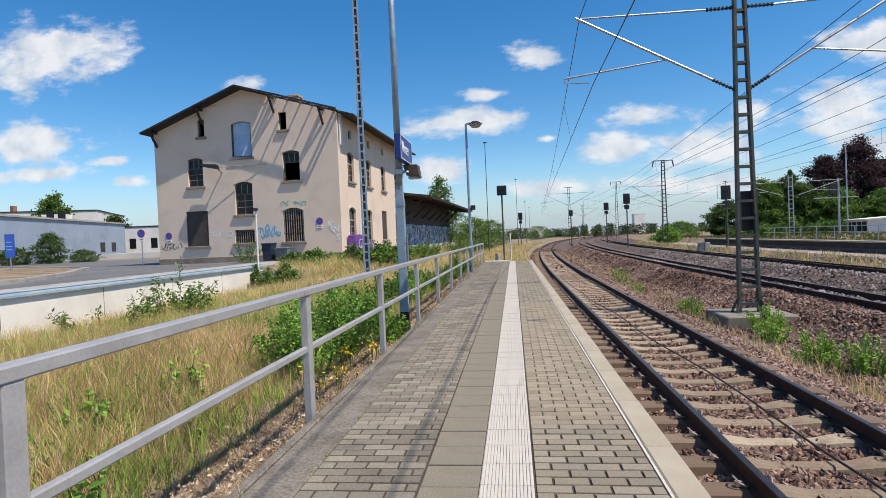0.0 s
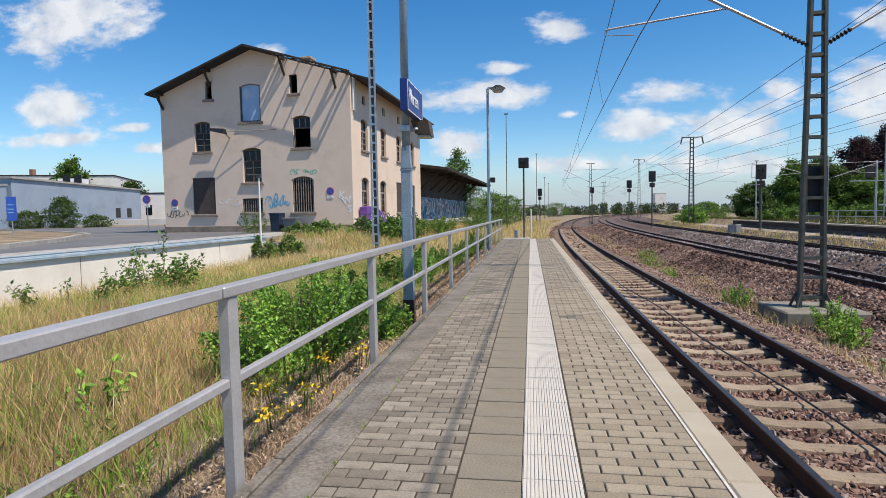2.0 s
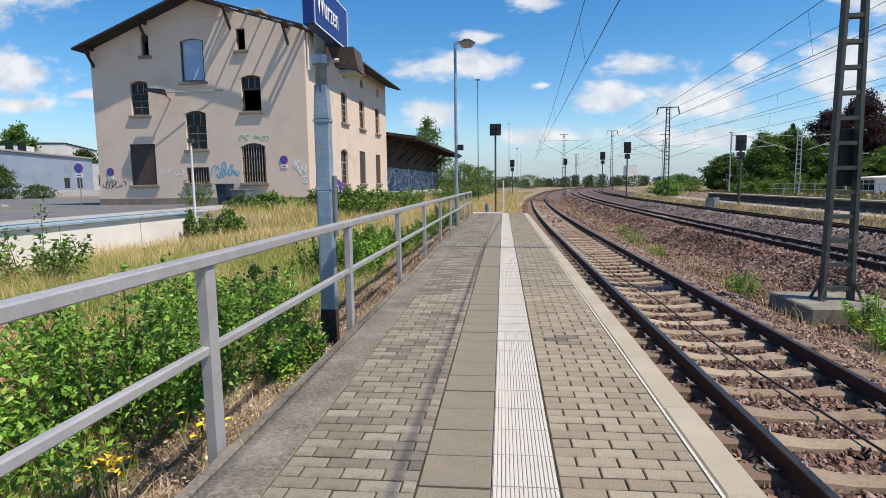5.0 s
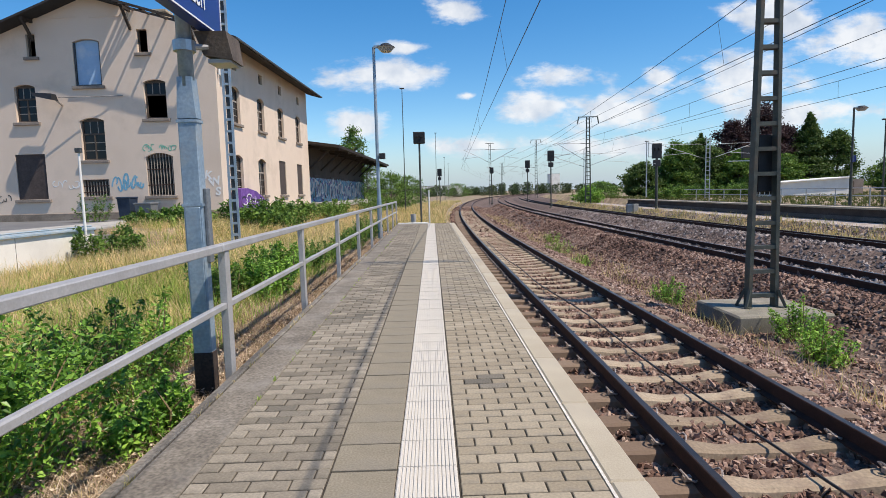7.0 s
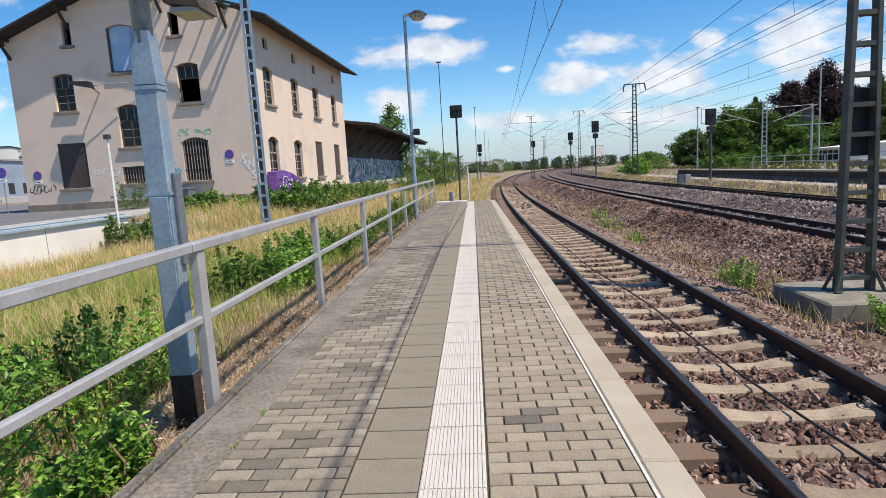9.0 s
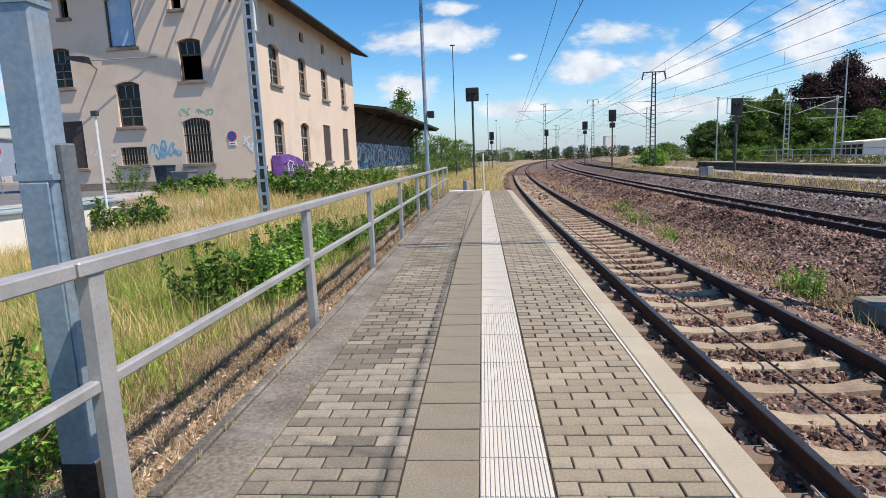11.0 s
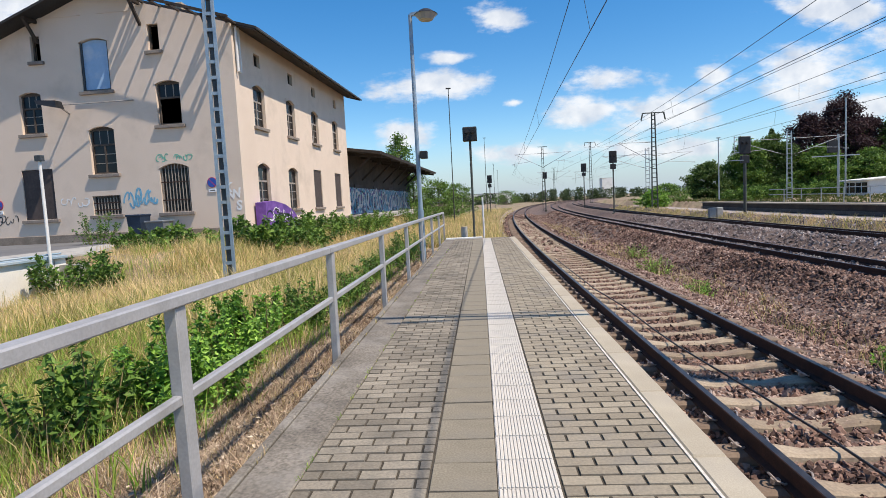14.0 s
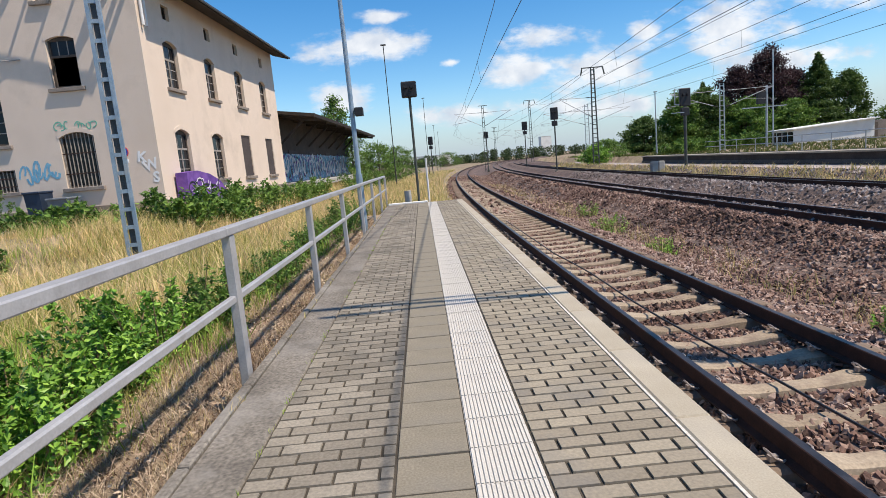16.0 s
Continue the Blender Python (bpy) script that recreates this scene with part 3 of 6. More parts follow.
# cable lying between the rails of the near track
cb = B()
pts = [(min(3.25, max(2.35, 2.9 - .035 * (y - 6) + .05 * math.sin(y))), y) for y in np.arange(2, 30, 1.0)]
path_tube(cb, [(x + .2, y, -.78) for x, y in pts], .012)
tagged(part("track_cable", cb, BLACK), "black cable lying on the sleepers between the rails", "cable")

# ---------------------------------------------------------------- platform
Y0 = -12.0
plat = B()
box(plat, -1.27, 1.16, Y0, PLAT_END, -1.1, -.075)
platform = tagged(part("platform", plat, CONCRETE), "station platform body of grey concrete", "platform", kind="structure")
bed = B()
box(bed, -.955, 1.035, Y0, PLAT_END - .02, -.07, -.010)
part("joint_bed", bed, JOINT, platform)
strip = B()
box(strip, -1.265, -.965, Y0, PLAT_END + .1, -.3, -.006, .01)
part("asphalt_strip", strip, ASPHALT_STRIP, platform, "dark worn asphalt strip")
kerb = B()
y = Y0
while y < PLAT_END:
    box(kerb, -1.335, -1.27, y, y + .99, -.32, .004 + random.uniform(-.004, .004), .008)
    y += 1.0
part("rear_kerb", kerb, ASPHALT_STRIP, platform, "low concrete kerb")
y = Y0
edge_bm = B()
box(edge_bm, 1.055, 1.235, 0, .994, -.2, 0, .012)
E_ME = bpy.data.meshes.new("edge_stone")
edge_bm.to_mesh(E_ME)
edge_bm.free()
E_ME.materials.append(EDGE)
while y < PLAT_END - .5:
    o = new("edge_stone", E_ME)
    o.parent = platform
    o.matrix_basis = pose(random.uniform(-.003, .003), y, random.uniform(-.002, .002))
    y += 1.0
face = B()
box(face, 1.10, 1.19, Y0, PLAT_END, -1.1, -.205)
part("platform_face", face, CONCRETE, platform)
line = B()
box(line, 1.037, 1.052, Y0, PLAT_END, -.05, -.001)
part("edge_line", line, WHITE_LINE, platform, "thin white line along the edge")


def piece_mesh(name, w, d, h, mat, bevel=.006):
    bm = B()
    box(bm, -w / 2, w / 2, -d / 2, d / 2, -h, 0)
    if bevel:
        top = [e for e in bm.edges if all(v.co.z > -.001 for v in e.verts)]
        bmesh.ops.bevel(bm, geom=top, offset=bevel, segments=1, affect="EDGES")
    bmesh.ops.delete(bm, geom=[f for f in bm.faces if f.calc_center_median().z < -h + .001], context="FACES")
    me = bpy.data.meshes.new(name)
    bm.to_mesh(me)
    bm.free()
    me.materials.append(mat)
    return me


# tactile strip tiles with ribs running along the walk
tb = B()
box(tb, -.148, .148, -.148, .148, -.06, -.0065)
for i in range(15):
    x = -.1372 + i * .0196
    box(tb, x - .0058, x + .0058, -.146, .146, -.007, 0)
bmesh.ops.delete(tb, geom=[f for f in tb.faces if f.normal.z < -.5], context="FACES")
T_ME = bpy.data.meshes.new("tactile_tile")
tb.to_mesh(T_ME)
tb.free()
T_ME.materials.append(TACTILE)
SLAB_ME = piece_mesh("slab", .325, .287, .05, SLAB, .003)
k = 0
y = Y0 + .15
while y < PLAT_END - .1:
    o = new("tactile_tile", T_ME)
    o.parent = platform
    o.matrix_basis = pose(.20, y, random.uniform(0, .003), random.uniform(-.2, .2))
    o = new("slab", SLAB_ME)
    o.parent = platform
    o.matrix_basis = pose(-.118 + .002, y - .02, random.uniform(-.004, .001), random.uniform(-.25, .25), random.uniform(-.25, .25))
    y += .3


STAINS = ((-.78, 10.62), (-.62, 10.75), (-.5, 9.3), (-.72, 7.9), (-.4, 6.2), (.62, 8.4))


def paving(name, x0, x1, mat, rest_mat, label, near0, near1):
    """Pavers 20 x 10 cm in running bond; those of the near stretch as pieces of their own."""
    w, d = .2, .1
    pav = thing(name, label, "paving", kind="structure")
    cols = [(c * w) for c in range(-1, int((x1 - x0) / w) + 2)]
    full = piece_mesh("paver", w - .009, d - .009, .05, mat, .004)
    cut = {}
    rest = []
    row = 0
    y = Y0 + .015
    while y < PLAT_END - d / 2:
        off = (1 - row % 2) * w / 2
        for c in cols:
            a, b = max(x0, x0 + c + off), min(x1, x0 + c + off + w)
            if b - a < .03:
                continue
            cx = (a + b) / 2
            tilt = (random.uniform(-.5, .5), random.uniform(-.5, .5))
            if near0 <= y <= near1:
                key = round(b - a, 2)
                me = full if abs(b - a - w) < .005 else cut.setdefault(key, piece_mesh("paver", key - .009, d - .009, .05, mat, .004))
                if any(math.hypot(cx - sx, y - sy) < .1 + .07 * random.random() for sx, sy in STAINS):
                    me = me.copy()
                    me.materials[0] = PAVER_STAINED
                o = new("paver", me)
                o.parent = pav
                o.matrix_basis = pose(cx, y + d / 2, random.uniform(-.003, .002), *tilt)
            else:
                rest.append((a + .005, b - .005, y + .005, y + d - .005, random.uniform(-.003, .002)))
        y += d
        row += 1
    v, f = [], []
    for a, b, c, e, z in rest:
        k0 = len(v)
        v += [(a, c, z - .03), (b, c, z - .03), (b, e, z - .03), (a, e, z - .03), (a + .003, c + .003, z), (b - .003, c + .003, z), (b - .003, e - .003, z), (a + .003, e - .003, z)]
        f += [(k0 + 4, k0 + 5, k0 + 6, k0 + 7), (k0, k0 + 1, k0 + 5, k0 + 4), (k0 + 1, k0 + 2, k0 + 6, k0 + 5), (k0 + 2, k0 + 3, k0 + 7, k0 + 6), (k0 + 3, k0, k0 + 4, k0 + 7)]
    tagged(arrays("pavers", v, f, rest_mat, pav), kind="stuff")


paving("paving_track_side", .355, 1.035, PAVER, PAVER_REST, "beige-grey concrete pavers in running bond", 3.4, 10.9)
paving("paving_rear", -.955, -.285, PAVER_OLD, PAVER_OLD_REST, "weathered grey concrete pavers in running bond", 3.4, 10.9)
endk = B()
box(endk, -1.30, .05, PLAT_END, PLAT_END + .16, -.9, .05, .015)
tagged(part("platform_end_kerb", endk, HOUSE_WHITE), "pale concrete kerb closing the platform end", "kerb", kind="structure")
ramp = B()
box(ramp, .05, 1.23, PLAT_END, PLAT_END + .12, -.9, -.02, .01)
tagged(part("platform_end_face", ramp, CONCRETE), "concrete end face of the platform", "kerb", kind="structure")

# ---------------------------------------------------------------- railing
railing = thing("railing", "grey steel pipe railing along the rear platform edge", "railing", (-1.385, 0, 0))
post_y = [3.62 - 2.66 * i for i in (4, 3, 2, 1)] + [3.68, 6.27, 8.92, 11.58] + [14.26 + 2.75 * i for i in range(6)] + [30.6]
pm = B()
box(pm, -.031, .031, -.045, .045, -.35, .958, .006)
PM = bpy.data.meshes.new("post")
pm.to_mesh(PM)
pm.free()
PM.materials.append(RAIL_PAINT)
for y in post_y:
    o = new("post", PM)
    o.parent = railing
    o.matrix_basis = pose(0, y, 0, random.uniform(-.3, .3), random.uniform(-.4, .4))
for a, b in zip(range(0, 14, 2), range(2, 16, 2)):
    ya, yb = post_y[a] - .1, post_y[min(b, 14)] - .11
    tr = B()
    box(tr, -.042, .042, ya, yb - .006, .958, 1.015, .007)
    part("top_rail", tr, RAIL_PAINT, railing)
for a, b in zip(post_y, post_y[1:]):
    mr = B()
    box(mr, -.022, .022, a + .045, b - .045, .505, .555, .008)
    part("middle_rail", mr, RAIL_PAINT, railing)

# ---------------------------------------------------------------- station sign on its column
col = thing("sign_column", "blue-grey steel column with station sign and floodlight", "sign post", (-1.65, 9.1, -.3))
b = B()
box(b, -.075, .075, -.055, .055, 0, 2.3, .010)
shaft = part("shaft", b, POLE_BLUE, col)
b = B()
for z0, z1, w0, w1 in ((2.3, 2.62, .075, .055),):
    va = [b.verts.new((sx * w0, sy * w0 * .73, z0)) for sx, sy in ((-1, -1), (1, -1), (1, 1), (-1, 1))]
    vb = [b.verts.new((sx * w1, sy * w1, z1)) for sx, sy in ((-1, -1), (1, -1), (1, 1), (-1, 1))]
    for i in range(4):
        b.faces.new((va[i], va[(i + 1) % 4], vb[(i + 1) % 4], vb[i]))
part("shoulder", b, POLE_BLUE, col)
b = B()
tube(b, (0, 0, 2.55), (0, 0, 8.2), .058, .05, 14)
part("upper_pole", b, POLE_BLUE, col, smooth=True)
b = B()
for z in (1.62, 2.28):
    box(b, -.082, .082, -.062, .062, z - .012, z + .012)
part("band", b, POLE_BLUE, col)
b = B()
box(b, -.06, .06, -.064, -.055, .75, 1.6, .004)
part("inspection_door", b, POLE_BLUE, col)
b = B()
box(b, .075, .105, -.02, .06, 1.15, 1.75, .006)
part("side_box", b, BIN_GREY, col, "grey cable box")
b = B()
box(b, -.079, .079, -.059, .059, 0, .42, .01)
part("base_boot", b, BOOT, col, "black bituminous foot")
b = B()
tube(b, (0, 0, 2.86), (.17, .05, 2.86), .025, n=8)
tube(b, (0, 0, 2.82), (0, 0, 2.90), .085, n=12)
part("bracket", b, GALV, col)
flood = B()
va = [flood.verts.new(p) for p in ((.07, .02, 2.98), (.32, .02, 2.98), (.32, .34, 2.98), (.07, .34, 2.98))]
vb = [flood.verts.new(p) for p in ((.13, .04, 2.80), (.36, .04, 2.76), (.36, .30, 2.76), (.13, .30, 2.80))]
flood.faces.new(va[::-1])
flood.faces.new(vb)
for i in range(4):
    flood.faces.new((va[i], va[(i + 1) % 4], vb[(i + 1) % 4], vb[i]))
bmesh.ops.recalc_face_normals(flood, faces=flood.faces)
fl = part("floodlight", flood, FRAME_BROWN, col, "brown floodlight housing")
b = B()
box(b, .155, .34, .06, .28, 2.745, 2.775)
part("diffuser", b, lens, fl)

sign = thing("station_sign", "blue station name sign with white lettering on the column", "sign", (-1.50, 8.86, 2.89))
b = B()
box(b, -.05, .05, -.52, .52, -.205, .205, .008)
part("panel", b, SIGN_BLUE, sign)
b = B()
for z in (-.19, .19):
    box(b, .050, .054, -.505, .505, z - .006, z + .006)
for yy in (-.505, .505):
    box(b, .050, .054, yy - .006, yy + .006, -.19, .19)
part("border", b, SIGN_WHITE, sign, "thin white border")
b = B()
box(b, -.1, -.05, .18, .30, -.1, .1)
part("clamp", b, GALV, sign)


def lettering(name, text, size, mat, parent, m, ax="CENTER", bold=0.0):
    cu = bpy.data.curves.new(name, "FONT")
    cu.body, cu.size, cu.align_x, cu.align_y, cu.extrude = text, size, ax, "CENTER", .002
    cu.offset = bold
    tmp = bpy.data.objects.new(name, cu)
    scene.collection.objects.link(tmp)
    bpy.context.view_layer.update()
    me = bpy.data.meshes.new_from_object(tmp)
    bpy.data.objects.remove(tmp)
    me.materials.clear()
    me.materials.append(mat)
    o = new(name, me)
    o.parent = parent
    o.matrix_basis = m
    return o


lettering("lettering", "Wurzen", .27, SIGN_WHITE, sign, pose(.055, -.45, .0, 90, 0, 90) @ Matrix.Diagonal((.70, 1, 1, 1)), "LEFT")

# ---------------------------------------------------------------- retaining wall and street
ret = B()
box(ret, -10.95, -10.6, -12, 22.9, -1.0, .47)
wall = tagged(part("retaining_wall", ret, WALL_WHITE), "pale concrete retaining wall below the street", "wall", kind="structure")
b = B()
for i in range(12):
    yy = -11.6 + i * 3.1
    box(b, -10.604, -10.596, yy, yy + .012, -.8, .46)
part("joint", b, JOINT, wall)
b = B()
box(b, -11.05, -10.52, -12, 22.9, .47, .545, .012)
part("coping", b, COPING, wall, "blue-grey coping slab")
b = B()
tube(b, (-10.56, -12, .60), (-10.56, 22.7, .60), .022, n=8)
part("handrail_pipe", b, COPING, wall)
b = B()
box(b, -10.98, -10.0, 22.65, 22.95, -1.0, .30)
part("return_wall", b, CONCRETE, wall)

road = B()
box(road, -75, -13.9, -12, 62, .40, .445)
tagged(part("road", road, ROAD), "grey asphalt street behind the wall", "road", kind="structure")
pav2 = B()
box(pav2, -14, -11.1, -12, 31, .42, .47)
tagged(part("pavement", pav2, CONCRETE), "concrete pavement behind the wall", "pavement", kind="structure")
ISLAND = [(-22.9, 27.3), (-23.6, 28.6), (-25.2, 30.2), (-30, 34), (-46, 44), (-60, 46), (-60, 0), (-16.6, 0), (-17.0, 17.4), (-19.6, 22.6), (-22.2, 26.2)]
isl = B()
isl.faces.new([isl.verts.new((x, y, .56)) for x, y in ISLAND[::-1]])
bmesh.ops.triangulate(isl, faces=isl.faces[:])
bmesh.ops.recalc_face_normals(isl, faces=isl.faces)
tagged(part("traffic_island", isl, SOIL), "kerbed traffic island with dry grass", "traffic island", kind="structure")
isl = B()
for a, c in zip(ISLAND, ISLAND[1:] + ISLAND[:1]):
    bar(isl, (*a, .52), (*c, .52), .25, .16)
tagged(part("island_kerb", isl, CONCRETE), "pale kerb round the traffic island", "kerb", kind="structure")

# ---------------------------------------------------------------- freight building
HOUSE_AT = pose(-10.16, 33.24, .04, 0, 0, -2.5) @ Matrix.Diagonal((1.026, .985, 1.026, 1))
house = thing("freight_building", "derelict three-storey plastered railway building with graffiti", "building")
house.matrix_basis = HOUSE_AT
W, D, BASE = 12.1, 17.3, -0.3
APEX_X, APEX_Z, PITCH_LEFT, PITCH_RIGHT = -W / 2, 10.95, .376, .30


def roof_z(x):
    return APEX_Z - (PITCH_RIGHT if x > APEX_X else PITCH_LEFT) * abs(x - APEX_X)


def arch_drop(x, a, b, rise):
    t = (x - (a + b) / 2) / ((b - a) / 2)
    return rise * t * t


def holed_wall(bm, put, x0, x1, z0, top, holes, depth):
    """A wall face between x0 and x1 with holes (a, b, z low, z high, arch rise); put(x, z, d) gives the place, d inwards."""
    cuts = {x0, x1}
    for a, b, *_ in holes:
        cuts |= {a, b}
    if x0 < APEX_X < x1 and top(APEX_X) > top(x0) + .1:
        cuts.add(APEX_X)
    cuts = sorted(cuts)

    def quad(*p):
        bm.faces.new([bm.verts.new(q) for q in p])

    for a, b in zip(cuts, cuts[1:]):
        hs = sorted([h for h in holes if h[0] <= a + 1e-6 and h[1] >= b - 1e-6], key=lambda h: h[2])
        z = z0
        for h in hs:
            quad(put(a, z, 0), put(b, z, 0), put(b, h[2], 0), put(a, h[2], 0))
            z = h[3]
        quad(put(a, z, 0), put(b, z, 0), put(b, top(b), 0), put(a, top(a), 0))
    for a, b, lo, hi, rise in holes:
        n = 8 if rise else 1
        px = [a + (b - a) * i / n for i in range(n + 1)]
        pz = [hi - arch_drop(x, a, b, rise) for x in px]
        for i in range(n):
            if rise:
                quad(put(px[i], pz[i], 0), put(px[i + 1], pz[i + 1], 0), put(px[i + 1], hi, 0), put(px[i], hi, 0))
            quad(put(px[i], pz[i], 0), put(px[i], pz[i], depth), put(px[i + 1], pz[i + 1], depth), put(px[i + 1], pz[i + 1], 0))
        quad(put(a, lo, 0), put(a, lo, depth), put(a, pz[0], depth), put(a, pz[0], 0))
        quad(put(b, lo, 0), put(b, pz[-1], 0), put(b, pz[-1], depth), put(b, lo, depth))
        quad(put(a, lo, 0), put(b, lo, 0), put(b, lo, depth), put(a, lo, depth))
    bmesh.ops.remove_doubles(bm, verts=bm.verts, dist=.0005)


def front(x, z, d):
    return (x, d, z)


def right(x, z, d):
    return (-d, x, z)


# facade windows: left, right (x), sill, head, arch rise, kind
FACADE = [(-9.87, -8.84, 5.20, 6.98, .12, "sash"), (-9.06, -8.62, 8.26, 9.32, .0, "slit"), (-6.82, -5.52, 6.83, 9.02, .14, "panel"),
          (-3.68, -3.18, 8.30, 9.38, .0, "open"), (-3.53, -2.46, 5.20, 7.03, .12, "half"), (-6.77, -5.60, 3.30, 5.32, .14, "sash"),
          (-10.14, -8.65, 1.47, 3.66, .0, "board"), (-6.89, -5.58, 1.54, 2.36, .0, "bars"), (-3.68, -2.36, 1.50, 3.56, .18, "bars")]
SIDE = [(1.75, 3.02, 5.15, 7.02, .16, "sash"), (5.80, 7.02, 5.15, 7.02, .16, "sash"), (9.72, 11.0, 5.15, 7.02, .16, "sash"), (13.95, 15.2, 5.15, 7.02, .16, "sash"),
        (1.65, 2.98, 1.42, 3.52, .18, "sash"), (5.45, 6.80, 1.42, 3.52, .18, "sash"), (9.50, 10.95, 1.42, 3.60, .0, "board"), (13.8, 15.2, 1.42, 3.58, .0, "board"),
        (2.1, 2.75, 7.86, 8.42, 0, "slit"), (6.3, 6.95, 7.86, 8.42, 0, "slit"), (10.1, 10.75, 7.86, 8.42, 0, "slit"), (14.5, 15.1, 7.86, 8.42, 0, "slit")]
b = B()
holed_wall(b, front, -W, 0, .75, roof_z, [h[:5] for h in FACADE], .35)
part("wall_front", b, PLASTER, house)
b = B()
holed_wall(b, right, 0, D, .75, lambda x: roof_z(0), [h[:5] for h in SIDE], .35)
part("wall_side", b, PLASTER, house)
b = B()
pts = [(-W, D, .75), (0, D, .75), (0, D, roof_z(0)), (APEX_X, D, APEX_Z), (-W, D, roof_z(-W))]
b.faces.new([b.verts.new(p) for p in pts])
b.faces.new([b.verts.new(p) for p in ((-W, 0, .75), (-W, D, .75), (-W, D, roof_z(-W)), (-W, 0, roof_z(-W)))])
part("wall_rear", b, PLASTER, house)
b = B()
box(b, -W - .06, .06, -.06, D + .06, BASE, .75, .02)
part("plinth", b, PLINTH, house, "stained brown rendered plinth")
# dark floor slabs added inside to keep the rooms behind the openings dark
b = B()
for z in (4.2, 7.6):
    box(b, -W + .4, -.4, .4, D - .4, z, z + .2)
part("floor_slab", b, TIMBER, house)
# roof
b = B()


def roof_slab(bm, xa, xb, ya, yb, th=.1):
    va = [bm.verts.new((x, y, roof_z(x) + dz)) for dz in (.02, .02 + th) for x, y in ((xa, ya), (xb, ya), (xb, yb), (xa, yb))]
    for q in ((3, 2, 1, 0), (4, 5, 6, 7), (0, 1, 5, 4), (1, 2, 6, 5), (2, 3, 7, 6), (3, 0, 4, 7)):
        bm.faces.new([va[i] for i in q])


EAVE, VERGE = 1.05, .87
roof_slab(b, -W - .38, APEX_X, -VERGE, D + .6)
roof_slab(b, APEX_X, EAVE, 0.05, D + .6)
roof_slab(b, APEX_X, -4.35, -VERGE, .05)
roof = part("roof", b, ROOF, house, "dark felt roof with a broken verge")
sf = B()
va = [sf.verts.new((x, y, roof_z(x) + dz)) for dz in (-.045, .012) for x, y in ((.02, .06), (EAVE - .03, .06), (EAVE - .03, D + .55), (.02, D + .55))]
for q in ((3, 2, 1, 0), (4, 5, 6, 7), (0, 1, 5, 4), (1, 2, 6, 5), (2, 3, 7, 6), (3, 0, 4, 7)):
    sf.faces.new([va[i] for i in q])
part("soffit", sf, TIMBER, roof, "dark timber soffit boards")
for x in (-4.15, -3.75, -3.0, -2.2, -1.45, -.7, -.1, .15):
    w = .16 if x in (-4.15, -.1, .15) else .085
    bmv = B()
    bar(bmv, (x, -VERGE, roof_z(x) + .02), (x, .05, roof_z(x) + .02), w, .07)
    part("purlin", bmv, TIMBER, roof)
bmv = B()
bar(bmv, (-4.4, -VERGE + .06, roof_z(-4.4) + .08), (.25, -VERGE + .06, roof_z(.25) + .08), .10, .14, up=(0, 1, 0))
part("verge_board", bmv, TIMBER, roof)
for x in (-11.9, -8.7, -3.95, -.85):
    bmv = B()
    zt = roof_z(x)
    bar(bmv, (x, -VERGE + .15, zt - .06), (x, 0, zt - .06), .13, .13)
    bar(bmv, (x, -VERGE + .2, zt - .1), (x, 0, zt - .95), .11, .11)
    part("bracket", bmv, TIMBER, house)
b = B()
bar(b, (EAVE + .05, .05, roof_z(EAVE) + .02), (EAVE + .05, D + .6, roof_z(EAVE) + .02), .09, .08)
part("gutter", b, DARK_STEEL, roof)
b = B()
box(b, -3.95, -3.25, 2.2, 2.9, 9.7, 10.95, .02)
box(b, -4.0, -3.2, 2.15, 2.95, 10.8, 10.95, .02)
part("chimney", b, BRICK_PALE, house, "weathered brick chimney")
for y in (.22, .47):
    b = B()
    tube(b, (.10, y, 7.2), (.10, y, roof_z(0) - .05), .055, n=10)
    part("downpipe", b, HOUSE_WHITE, house, "short white downpipe remnant")
b = B()
for x0, x1 in ((-W, -6.6), (-5.9, -4.4)):
    bar(b, (x0 + 2.2 if x0 == -W else x0, -.02, 10.02), (x1, -.02, 10.02), .03, .05)
part("string_course", b, PLASTER, house)


